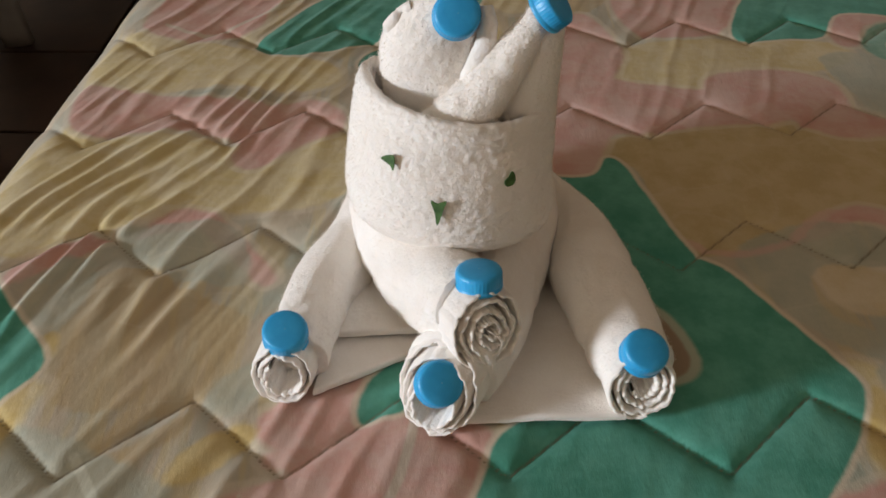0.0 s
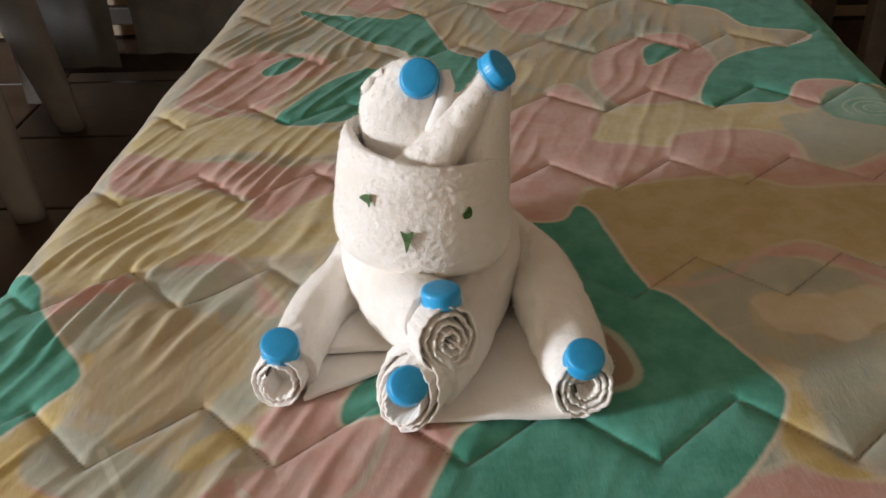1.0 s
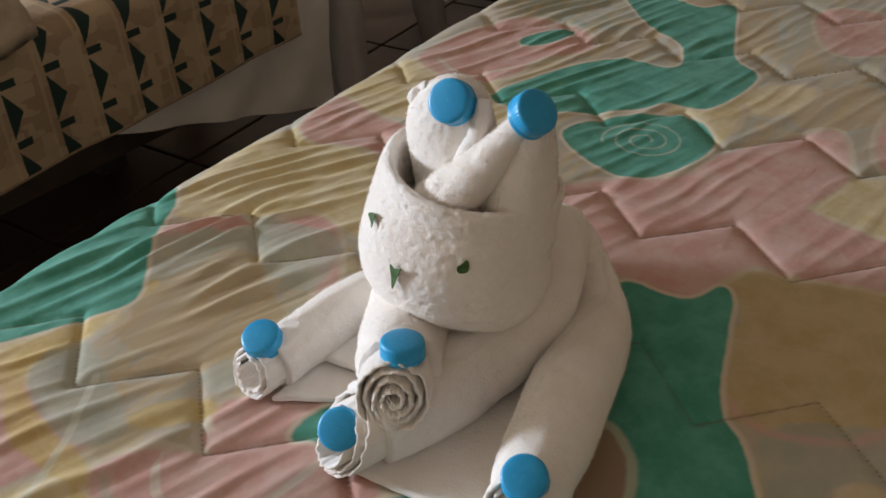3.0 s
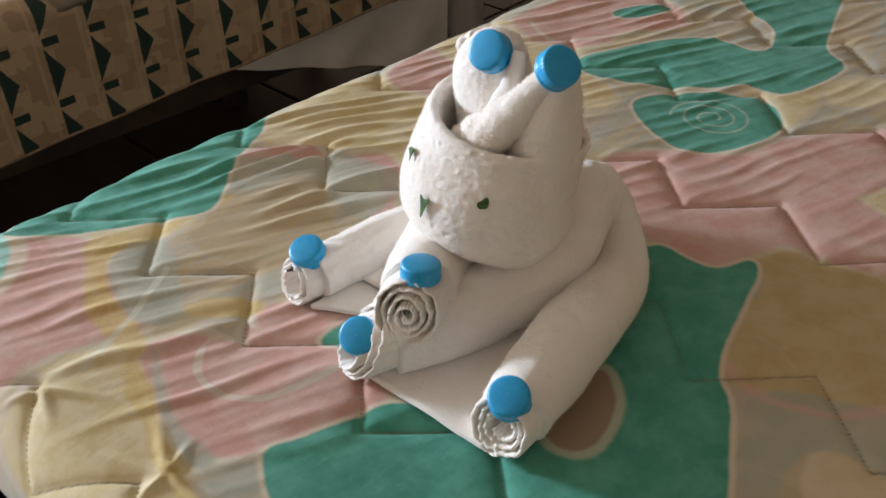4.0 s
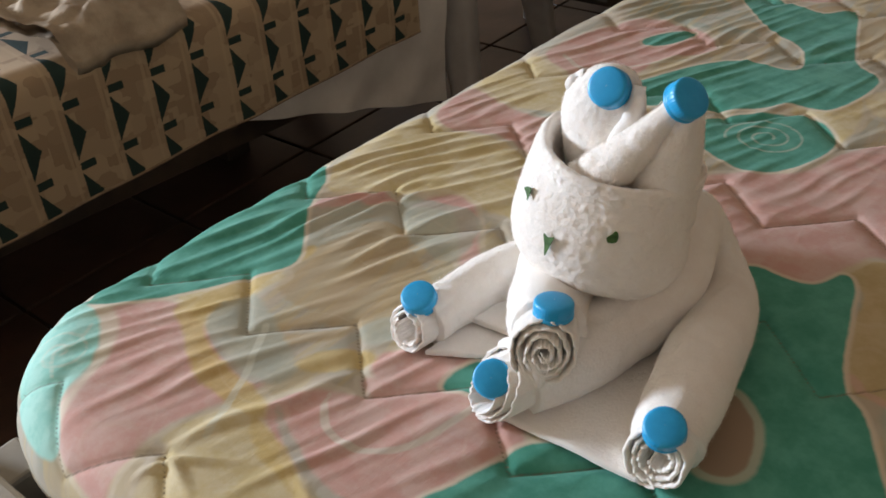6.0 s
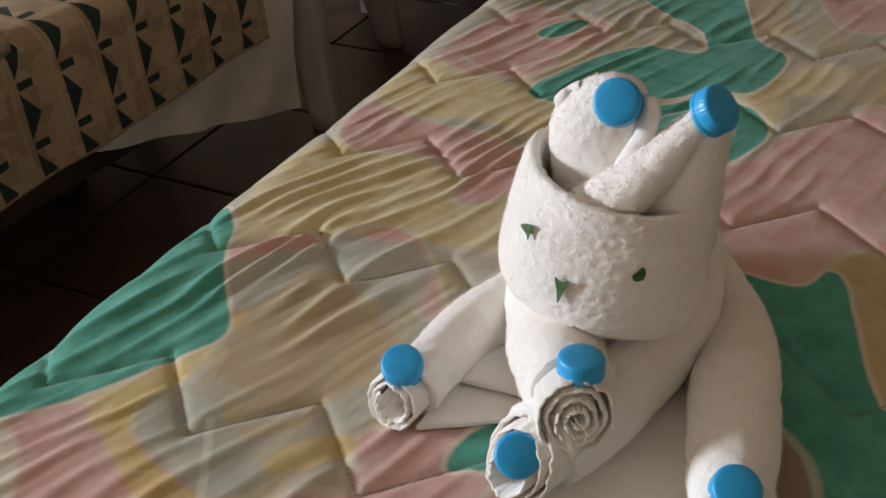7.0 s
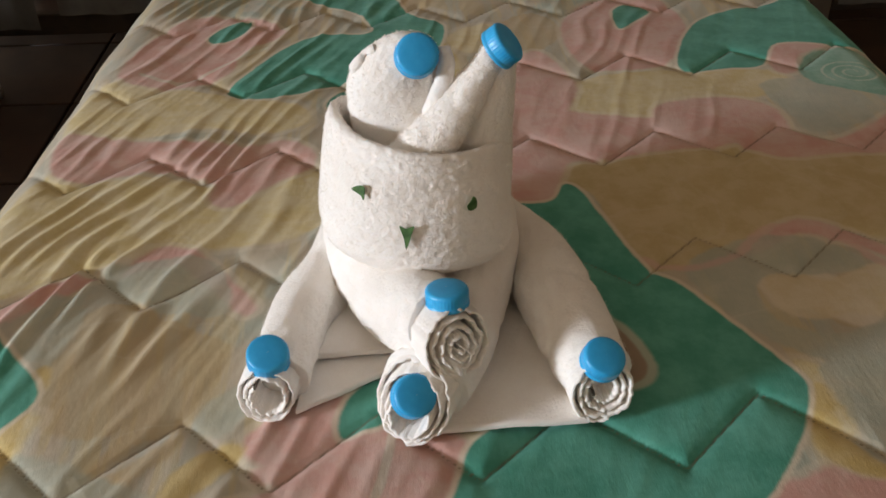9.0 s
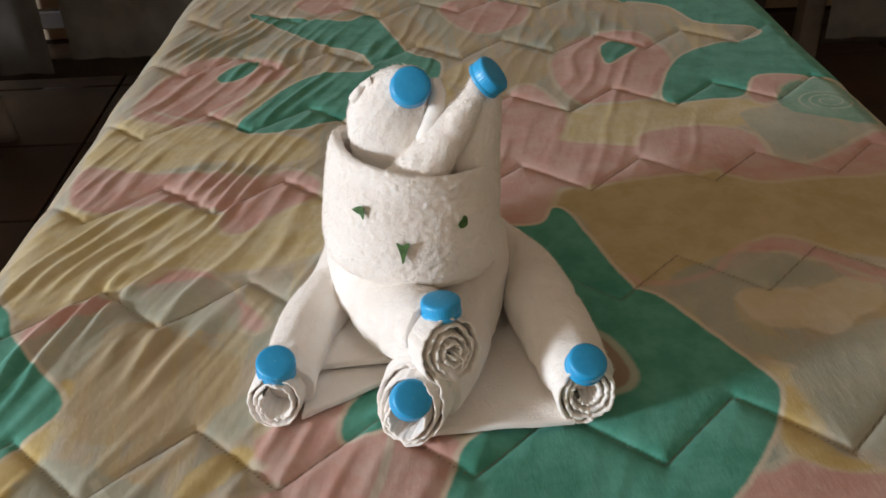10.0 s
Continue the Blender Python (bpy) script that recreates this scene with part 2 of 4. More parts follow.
def sheet_mesh(name, verts, rows, cols, material, parent=None, wrap=False, cap=False):
    """A mesh over a grid of rows x cols points (an array)."""
    n = rows * cols
    idx = np.arange(n).reshape(rows, cols)
    if wrap:
        idx = np.concatenate([idx, idx[:, :1]], axis=1)
    quads = np.stack([idx[:-1, :-1], idx[:-1, 1:], idx[1:, 1:], idx[1:, :-1]], axis=-1).reshape(-1, 4)
    faces = quads.tolist()
    if cap:
        faces.append(idx[0, :cols].tolist()[::-1])
        faces.append(idx[-1, :cols].tolist())
    data = bpy.data.meshes.new(name)
    data.from_pydata(np.asarray(verts, float).reshape(-1, 3).tolist(), [], faces)
    data.update()
    ob = finish(new(name, data), material)
    ob.parent = parent
    return ob


def box(bm, size, place, turn=0.0, bevel=0.004):
    made = bmesh.ops.create_cube(bm, size=1.0)["verts"]
    for v in made:
        v.co = Vector((v.co.x * size[0], v.co.y * size[1], v.co.z * size[2]))
    if bevel:
        edges = list({e for v in made for e in v.link_edges})
        made = list({v for f in bmesh.ops.bevel(bm, geom=edges, offset=bevel, segments=2, affect="EDGES", profile=0.5)["faces"] for v in f.verts} | {v for v in made if v.is_valid})
    m = pose(*place, 0, 0, turn)
    for v in made:
        v.co = m @ v.co
    return made


def block(name, size, place, material, parent=None, turn=0.0, bevel=0.004, label=""):
    bm = bmesh.new()
    box(bm, size, place, turn, bevel)
    return part(name, bm, material, parent, label, smooth=False)


def spline(points, steps, closed=False):
    """A Catmull-Rom curve through points (any number of columns)."""
    p = np.asarray(points, float)
    if closed:
        p = np.concatenate([p[-1:], p, p[:2]])
    else:
        p = np.concatenate([2 * p[:1] - p[1:2], p, 2 * p[-1:] - p[-2:-1]])
    out = []
    for i in range(1, len(p) - 2):
        s = np.linspace(0, 1, steps, endpoint=False)[:, None]
        a, b, c, d = p[i - 1], p[i], p[i + 1], p[i + 2]
        out.append(0.5 * (2 * b + (c - a) * s + (2 * a - 5 * b + 4 * c - d) * s ** 2 + (3 * b - a - 3 * c + d) * s ** 3))
    if not closed:
        out.append(p[-2:-1])
    return np.concatenate(out)


def wave(p, scale, seed=0.0):
    """Smooth noise at each row of p, about -1 to 1."""
    q = np.asarray(p, float) * scale + seed
    return np.array([noise.noise(Vector(v)) for v in q.reshape(-1, 3)]).reshape(np.asarray(p).shape[:-1])


def empty(name, place=(0, 0, 0)):
    ob = new(name)
    ob.empty_display_size = 0.05
    ob.location = place
    return ob


# ---- room ----
def room():
    x0, x1, y0, y1, top, th = -3.4, 2.2, -2.2, 2.5, 2.6, 0.15
    floor = block("floor", (x1 - x0 + 0.3, y1 - y0 + 0.3, 0.1), ((x0 + x1) / 2, (y0 + y1) / 2, -0.056), GROUT, bevel=0)
    tagged(floor, "dark clay-tiled bedroom floor", "floor", kind="structure")
    bm = bmesh.new()
    box(bm, (0.326, 0.326, 0.012), (0, 0, 0), 0, 0.003)
    data = bpy.data.meshes.new("floor_tile")
    bm.to_mesh(data)
    bm.free()
    data.materials.append(TILE)
    for i in range(17):
        for j in range(14):
            t = new("floor_tile", data)
            t.location = (x0 + 0.18 + 0.332 * i, y0 + 0.18 + 0.332 * j, -0.004)
            t.parent = floor
    ceil = block("ceiling", (x1 - x0 + 0.3, y1 - y0 + 0.3, 0.1), ((x0 + x1) / 2, (y0 + y1) / 2, top + 0.05), CEILING, bevel=0)
    tagged(ceil, "plain white plastered ceiling", "ceiling", kind="structure")
    for name, size, at in (("wall_north", (x1 - x0 + 0.3, th, top), ((x0 + x1) / 2, y1 + th / 2, top / 2)),
                           ("wall_east", (th, y1 - y0, top), (x1 + th / 2, (y0 + y1) / 2, top / 2))):
        tagged(block(name, size, at, PLASTER, bevel=0), "plain beige plastered bedroom wall", "wall", kind="structure")
    bm = bmesh.new()
    # unseen opening, added so that the fill lamp can stand in the wall
    for xa, xb, za, zb in ((x0 - th, FILL_X - 0.42, 0, top), (FILL_X + 0.42, x1 + th, 0, top), (FILL_X - 0.42, FILL_X + 0.42, 2.0, top)):
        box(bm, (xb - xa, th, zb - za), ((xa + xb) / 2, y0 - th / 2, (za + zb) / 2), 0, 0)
    tagged(part("wall_south", bm, PLASTER, smooth=False), "beige plastered wall with an opening added for fill light", "wall", kind="structure")
    # the left wall, with the window's opening
    bm = bmesh.new()
    wy0, wy1, wz0, wz1 = WIN_Y - 0.31, WIN_Y + 0.31, WIN_Z - 0.32, WIN_Z + 0.32
    xc = x0 - th / 2
    for ya, yb, za, zb in ((y0, wy0, 0, top), (wy1, y1, 0, top), (wy0, wy1, 0, wz0), (wy0, wy1, wz1, top)):
        box(bm, (th, yb - ya, zb - za), (xc, (ya + yb) / 2, (za + zb) / 2), 0, 0)
    tagged(part("wall_west", bm, PLASTER, smooth=False), "beige plastered wall with a window opening", "wall", kind="structure")
    win = tagged(empty("window_1", (xc, WIN_Y, WIN_Z)), "painted wooden window frame in the wall", "window", kind="structure")
    for name, size, at in (("window_frame", (0.05, 0.03, 0.64), (-0.03, -0.295, 0)), ("window_frame", (0.05, 0.03, 0.64), (-0.03, 0.295, 0)),
                           ("window_frame", (0.05, 0.56, 0.03), (-0.03, 0, -0.305)), ("window_frame", (0.05, 0.56, 0.03), (-0.03, 0, 0.305))):
        block(name, size, at, PAINTED, win)


room()


# ---- the quilted bed ----
BX0, BX1, BY0, BY1 = -0.397, 0.565, 0.155, 1.86
PRINT = []                                  # (colour, outline) of each printed patch


def patch(kind, *outline):
    PRINT.append((kind, outline))


patch("ochre", (-0.256, 0.490), (-0.239, 0.512), (-0.209, 0.515), (-0.185, 0.494), (-0.140, 0.470), (-0.131, 0.447), (-0.146, 0.391), (-0.179, 0.370), (-0.207, 0.334), (-0.214, 0.338), (-0.190, 0.376), (-0.199, 0.408), (-0.243, 0.470))
patch("ochre", (-0.209, 0.324), (-0.177, 0.356), (-0.152, 0.379), (-0.151, 0.363), (-0.171, 0.342), (-0.187, 0.316))
patch("ochre", (0.192, 0.556), (0.218, 0.564), (0.255, 0.576), (0.277, 0.588), (0.284, 0.573), (0.249, 0.547), (0.210, 0.533))
patch("ochre", (-0.123, 1.174), (-0.081, 1.272), (0.007, 1.238), (0.033, 1.139), (-0.021, 1.098))
patch("ochre", (0.100, 1.028), (0.163, 1.085), (0.194, 1.022), (0.154, 0.968), (0.112, 0.971))
patch("pink", (-0.318, 0.514), (-0.284, 0.548), (-0.255, 0.551), (-0.267, 0.534), (-0.293, 0.501), (-0.296, 0.465))
patch("yellow", (-0.364, 0.798), (-0.366, 0.895), (-0.338, 0.918), (-0.271, 0.898), (-0.219, 0.880), (-0.168, 0.862), (-0.120, 0.844), (-0.108, 0.805), (-0.155, 0.782), (-0.214, 0.798), (-0.292, 0.781))
patch("yellow", (-0.356, 0.577), (-0.369, 0.641), (-0.352, 0.720), (-0.323, 0.704), (-0.241, 0.707), (-0.183, 0.682), (-0.166, 0.651), (-0.118, 0.699), (-0.085, 0.716), (-0.065, 0.637), (-0.103, 0.598), (-0.143, 0.588), (-0.218, 0.576), (-0.260, 0.564), (-0.319, 0.530), (-0.341, 0.545))
patch("yellow", (0.171, 0.860), (0.214, 0.894), (0.314, 0.904), (0.411, 0.899), (0.417, 0.855), (0.346, 0.822), (0.293, 0.803), (0.199, 0.780), (0.164, 0.792))
patch("tan", (0.132, 0.660), (0.155, 0.704), (0.249, 0.731), (0.307, 0.734), (0.360, 0.720), (0.411, 0.706), (0.512, 0.688), (0.461, 0.548), (0.396, 0.565), (0.361, 0.586), (0.325, 0.596), (0.278, 0.570), (0.214, 0.535), (0.182, 0.544), (0.170, 0.600), (0.161, 0.653))
patch("yellow", (-0.270, 0.380), (-0.266, 0.406), (-0.246, 0.399), (-0.248, 0.381), (-0.252, 0.348), (-0.262, 0.317), (-0.278, 0.302), (-0.310, 0.343), (-0.287, 0.365))
patch("yellow", (0.262, 0.424), (0.280, 0.417), (0.288, 0.394), (0.285, 0.365), (0.272, 0.339), (0.283, 0.325), (0.305, 0.316), (0.324, 0.307), (0.318, 0.296), (0.276, 0.309), (0.255, 0.321), (0.247, 0.338), (0.252, 0.368), (0.268, 0.396))
patch("ochre", (0.270, 0.396), (0.288, 0.394), (0.284, 0.365), (0.270, 0.339), (0.282, 0.322), (0.260, 0.324), (0.253, 0.346), (0.257, 0.373))
patch("ochre", (0.269, 0.516), (0.297, 0.528), (0.312, 0.510), (0.297, 0.487), (0.270, 0.491))
patch("ochre", (0.310, 0.491), (0.342, 0.524), (0.345, 0.492), (0.326, 0.457), (0.306, 0.469))
patch("ochre", (0.348, 0.488), (0.388, 0.496), (0.415, 0.482), (0.383, 0.418), (0.350, 0.414), (0.345, 0.448))
patch("yellow", (-0.150, 0.168), (-0.164, 0.210), (-0.176, 0.216), (-0.168, 0.250), (-0.136, 0.281), (-0.083, 0.256), (-0.024, 0.237), (0.021, 0.219), (0.062, 0.195), (-0.000, 0.124), (-0.067, 0.136), (-0.116, 0.149))
patch("yellow", (-0.255, 0.297), (-0.285, 0.309), (-0.286, 0.349), (-0.270, 0.387), (-0.254, 0.362), (-0.259, 0.325), (-0.203, 0.297), (-0.134, 0.280), (-0.153, 0.261), (-0.213, 0.282))
patch("yellow", (0.004, 1.055), (0.049, 0.993), (0.062, 0.905), (0.029, 0.867), (-0.006, 0.909), (-0.016, 0.997))
patch("yellow", (0.046, 1.004), (0.071, 1.044), (0.112, 1.052), (0.110, 0.998), (0.076, 0.968))
patch("pink", (-0.354, 0.738), (-0.357, 0.798), (-0.291, 0.778), (-0.214, 0.769), (-0.163, 0.756), (-0.128, 0.768), (-0.097, 0.741), (-0.102, 0.710), (-0.128, 0.692), (-0.163, 0.653), (-0.184, 0.664), (-0.186, 0.694), (-0.244, 0.716), (-0.321, 0.707))
patch("pink", (-0.344, 0.936), (-0.327, 1.036), (-0.302, 1.092), (-0.257, 1.104), (-0.199, 1.089), (-0.161, 1.041), (-0.205, 0.990), (-0.216, 0.934), (-0.258, 0.902), (-0.300, 0.905))
patch("pink", (0.067, 0.828), (0.101, 0.884), (0.150, 0.922), (0.181, 0.895), (0.142, 0.824), (0.254, 0.788), (0.320, 0.816), (0.376, 0.799), (0.375, 0.772), (0.325, 0.736), (0.277, 0.726), (0.190, 0.715), (0.149, 0.705), (0.132, 0.662), (0.119, 0.640), (0.090, 0.646), (0.069, 0.662))
patch("pink", (-0.044, 0.726), (0.003, 0.783), (0.049, 0.810), (0.077, 0.880), (0.119, 0.937), (0.158, 0.967), (0.185, 0.876), (0.164, 0.805), (0.153, 0.764), (0.153, 0.723), (0.137, 0.676), (0.127, 0.640), (0.099, 0.633), (0.064, 0.640), (0.008, 0.663))
patch("pink", (0.195, 1.032), (0.244, 1.123), (0.324, 1.140), (0.349, 1.072), (0.341, 0.994), (0.298, 0.925), (0.249, 0.908), (0.205, 0.927))
patch("pink", (-0.083, 0.337), (-0.109, 0.365), (-0.087, 0.394), (-0.044, 0.406), (-0.028, 0.379), (0.013, 0.375), (0.033, 0.353), (0.018, 0.319), (0.008, 0.287), (-0.003, 0.266), (-0.028, 0.246), (-0.075, 0.253), (-0.116, 0.265), (-0.135, 0.283), (-0.119, 0.312))
patch("pink", (-0.186, 0.150), (-0.260, 0.175), (-0.274, 0.219), (-0.287, 0.251), (-0.335, 0.281), (-0.310, 0.316), (-0.270, 0.317), (-0.184, 0.294), (-0.158, 0.294), (-0.178, 0.241), (-0.183, 0.210), (-0.181, 0.177))
patch("pink", (0.206, 0.287), (0.247, 0.324), (0.273, 0.314), (0.313, 0.309), (0.340, 0.292), (0.297, 0.266))
patch("pink", (-0.232, 0.554), (-0.215, 0.587), (-0.183, 0.582), (-0.149, 0.545), (-0.122, 0.507), (-0.133, 0.502), (-0.162, 0.537), (-0.188, 0.562), (-0.214, 0.562))
patch("pink", (-0.185, 1.337), (-0.094, 1.334), (-0.107, 1.274), (-0.156, 1.278))
patch("pink", (0.275, 0.556), (0.324, 0.593), (0.360, 0.583), (0.391, 0.551), (0.417, 0.532), (0.412, 0.520), (0.386, 0.537), (0.355, 0.566), (0.324, 0.577), (0.290, 0.557))
patch("pink", (0.058, 1.287), (0.120, 1.310), (0.187, 1.276), (0.172, 1.199), (0.113, 1.156), (0.074, 1.207))
patch("pink", (-0.100, 0.342), (-0.090, 0.355), (-0.071, 0.387), (-0.030, 0.379), (-0.004, 0.357), (0.027, 0.346), (0.017, 0.316), (0.007, 0.292), (-0.079, 0.293), (-0.062, 0.326))
patch("cream", (0.272, 0.525), (0.307, 0.533), (0.336, 0.510), (0.349, 0.471), (0.328, 0.457), (0.300, 0.479), (0.272, 0.487))
patch("cream", (0.266, 0.514), (0.278, 0.529), (0.301, 0.534), (0.311, 0.512), (0.289, 0.491), (0.274, 0.495))
patch("cream", (-0.360, 0.274), (-0.354, 0.288), (-0.318, 0.279), (-0.287, 0.251), (-0.271, 0.218), (-0.255, 0.185), (-0.249, 0.176), (-0.267, 0.178), (-0.271, 0.204), (-0.285, 0.232), (-0.314, 0.259))
patch("green", (0.141, 0.668), (0.154, 0.656), (0.165, 0.610), (0.183, 0.544), (0.210, 0.511), (0.238, 0.458), (0.258, 0.418), (0.263, 0.395), (0.245, 0.356), (0.217, 0.319), (0.195, 0.296), (0.161, 0.266), (0.096, 0.250), (0.046, 0.254), (0.008, 0.275), (0.016, 0.302), (0.025, 0.331), (0.033, 0.357), (0.051, 0.374), (0.084, 0.397), (0.117, 0.462), (0.100, 0.539), (0.068, 0.594), (0.074, 0.635), (0.106, 0.635), (0.128, 0.643))
patch("green", (-0.258, 1.289), (-0.160, 1.251), (-0.092, 1.230), (-0.059, 1.263), (-0.025, 1.173), (0.006, 1.092), (0.046, 1.053), (0.028, 0.962), (-0.017, 0.950), (-0.051, 0.920), (-0.115, 0.880), (-0.166, 0.864), (-0.207, 0.883), (-0.188, 0.939), (-0.153, 1.000), (-0.112, 1.033), (-0.047, 1.037), (-0.071, 1.108), (-0.136, 1.149), (-0.198, 1.214))
patch("green", (-0.258, 1.028), (-0.244, 1.067), (-0.214, 1.090), (-0.214, 1.049), (-0.238, 1.019))
patch("green", (0.333, 1.291), (0.399, 1.242), (0.429, 1.167), (0.502, 1.141), (0.488, 1.104), (0.421, 1.082), (0.363, 1.039), (0.320, 0.950), (0.316, 0.906), (0.368, 0.908), (0.407, 0.914), (0.444, 0.971), (0.526, 0.960), (0.552, 0.962), (0.550, 1.057), (0.549, 1.147), (0.557, 1.275), (0.445, 1.348))
patch("mint_shaded", (0.443, 0.898), (0.477, 0.946), (0.530, 0.952), (0.539, 0.924), (0.534, 0.828), (0.514, 0.820), (0.467, 0.848), (0.447, 0.865))
patch("green", (-0.092, 0.842), (-0.063, 0.895), (-0.018, 0.925), (0.019, 0.931), (0.054, 0.895), (0.050, 0.840), (0.011, 0.790), (-0.043, 0.801))
patch("green", (-0.360, 0.258), (-0.386, 0.339), (-0.388, 0.558), (-0.344, 0.544), (-0.327, 0.511), (-0.295, 0.470), (-0.255, 0.421), (-0.273, 0.386), (-0.295, 0.348), (-0.340, 0.292), (-0.362, 0.275))
patch("mint", (-0.356, 0.206), (-0.374, 0.247), (-0.368, 0.277), (-0.325, 0.267), (-0.288, 0.234), (-0.274, 0.197), (-0.247, 0.175), (-0.242, 0.154), (-0.281, 0.154), (-0.335, 0.182))
patch("green", (0.269, 1.084), (0.294, 1.108), (0.316, 1.085), (0.287, 1.046), (0.265, 1.025))
patch("green", (-0.047, 0.397), (-0.034, 0.417), (-0.016, 0.417), (-0.022, 0.383), (-0.036, 0.376), (-0.049, 0.373))
patch("brown", (0.137, 0.407), (0.156, 0.411), (0.162, 0.427), (0.155, 0.457), (0.143, 0.475), (0.124, 0.486), (0.112, 0.463), (0.118, 0.425))
patch("pink", (0.264, 0.814), (0.338, 0.832), (0.382, 0.808), (0.387, 0.753), (0.429, 0.736), (0.497, 0.782), (0.526, 0.793), (0.488, 0.711), (0.417, 0.706), (0.352, 0.703), (0.312, 0.742), (0.259, 0.766))
patch("sage", (0.389, 0.867), (0.449, 0.868), (0.491, 0.811), (0.459, 0.765), (0.405, 0.751), (0.395, 0.793))
patch("pink", (0.431, 0.977), (0.492, 0.985), (0.542, 0.982), (0.462, 0.942), (0.438, 0.894), (0.417, 0.901))
patch("gold", (-0.293, 0.321), (-0.267, 0.380), (-0.260, 0.367), (-0.261, 0.327), (-0.235, 0.305), (-0.192, 0.292), (-0.155, 0.287), (-0.134, 0.279), (-0.137, 0.266), (-0.175, 0.267), (-0.211, 0.272), (-0.258, 0.300))
patch("sage", (-0.257, 0.325), (-0.258, 0.369), (-0.186, 0.342), (-0.148, 0.314), (-0.167, 0.290), (-0.217, 0.299))
patch("ochre", (-0.268, 0.457), (-0.238, 0.516), (-0.197, 0.511), (-0.204, 0.462), (-0.188, 0.411), (-0.195, 0.380), (-0.240, 0.387))
patch("sage", (-0.249, 0.554), (-0.195, 0.574), (-0.158, 0.563), (-0.141, 0.503), (-0.190, 0.504))
patch("gold", (-0.285, 0.383), (-0.271, 0.410), (-0.263, 0.445), (-0.252, 0.438), (-0.255, 0.397), (-0.256, 0.354), (-0.271, 0.346))
patch("sage", (-0.312, 0.476), (-0.280, 0.523), (-0.254, 0.521), (-0.250, 0.470), (-0.269, 0.427), (-0.284, 0.411))
patch("gold", (-0.147, 0.351), (-0.121, 0.370), (-0.108, 0.363), (-0.123, 0.339), (-0.139, 0.325), (-0.153, 0.326))
patch("sage", (-0.118, 0.380), (-0.105, 0.426), (-0.135, 0.410), (-0.142, 0.382))
patch("sage", (0.217, 0.535), (0.282, 0.573), (0.344, 0.563), (0.358, 0.523), (0.275, 0.518), (0.268, 0.469), (0.310, 0.451), (0.378, 0.474), (0.353, 0.420), (0.283, 0.426), (0.243, 0.464))
patch("blossom", (0.273, 0.514), (0.290, 0.526), (0.307, 0.524), (0.322, 0.514), (0.336, 0.518), (0.371, 0.530), (0.395, 0.519), (0.379, 0.485), (0.360, 0.480), (0.345, 0.468), (0.325, 0.474), (0.308, 0.467), (0.279, 0.475))
patch("gold", (0.266, 0.396), (0.276, 0.395), (0.272, 0.355), (0.283, 0.333), (0.299, 0.319), (0.279, 0.316), (0.255, 0.330), (0.250, 0.357))
patch("sage", (0.283, 0.420), (0.353, 0.420), (0.316, 0.341), (0.288, 0.346), (0.281, 0.377))
patch("gold", (-0.137, 0.266), (-0.104, 0.262), (-0.059, 0.241), (-0.018, 0.229), (0.011, 0.225), (0.042, 0.228), (0.027, 0.213), (-0.010, 0.217), (-0.045, 0.224), (-0.077, 0.238), (-0.112, 0.246))
patch("sage", (-0.128, 0.283), (-0.105, 0.264), (-0.057, 0.245), (-0.019, 0.239), (-0.010, 0.251), (-0.059, 0.254), (-0.100, 0.270))
patch("pink", (0.212, 0.314), (0.261, 0.317), (0.301, 0.307), (0.294, 0.292), (0.200, 0.299))
STROKES = [
    [(-0.110, 0.317), (-0.104, 0.303), (-0.092, 0.291)],
    [(-0.330, 0.262), (-0.318, 0.240), (-0.322, 0.222), (-0.300, 0.205)],
    [(-0.21, 0.345), (-0.18, 0.30), (-0.165, 0.27), (-0.15, 0.235)],
    [(-0.318, 0.935), (-0.27, 0.915), (-0.225, 0.955), (-0.18, 1.0)],
    [(-0.106, 0.307), (-0.086, 0.290), (-0.057, 0.288), (-0.031, 0.308), (-0.019, 0.347), (-0.014, 0.388)],
]
BLUSH = [(0.186, 0.548), (0.217, 0.535), (0.260, 0.548), (0.302, 0.585), (0.350, 0.576), (0.373, 0.534), (0.399, 0.519)]


PUCKERS = [((-0.025, 0.223), [(-0.075, 0.249), (0.027, 0.227), (-0.022, 0.185), (-0.037, 0.252), (-0.070, 0.205)]), ((-0.152, 0.206), [(-0.115, 0.192), (-0.112, 0.233), (-0.165, 0.180)])]


def rose_stroke(x, y, r, turns=2.6):
    a = np.linspace(0, turns * 2 * np.pi, 60)
    k = r * (0.15 + 0.85 * a / a[-1])
    return np.stack([x + k * np.cos(a), y + k * 0.9 * np.sin(a)], axis=1)


def segment_distance(p, line):
    best = np.full(len(p), 1.0)
    for a, b in zip(line[:-1], line[1:]):
        d = b - a
        h = np.clip(((p - a) @ d) / max(d @ d, 1e-12), 0, 1)
        best = np.minimum(best, np.hypot(*(p - a - h[:, None] * d).T))
    return best


def inside(p, loop):
    odd = np.zeros(len(p), bool)
    for a, b in zip(loop, np.roll(loop, -1, axis=0)):
        if abs(a[1] - b[1]) < 1e-9:
            continue
        cross = ((a[1] > p[:, 1]) != (b[1] > p[:, 1])) & (p[:, 0] < (b[0] - a[0]) * (p[:, 1] - a[1]) / (b[1] - a[1]) + a[0])
        odd ^= cross
    return odd


def near(p, line, margin=0.025):
    lo, hi = line.min(0) - margin, line.max(0) + margin
    return np.nonzero(((p >= lo) & (p <= hi)).all(1))[0]


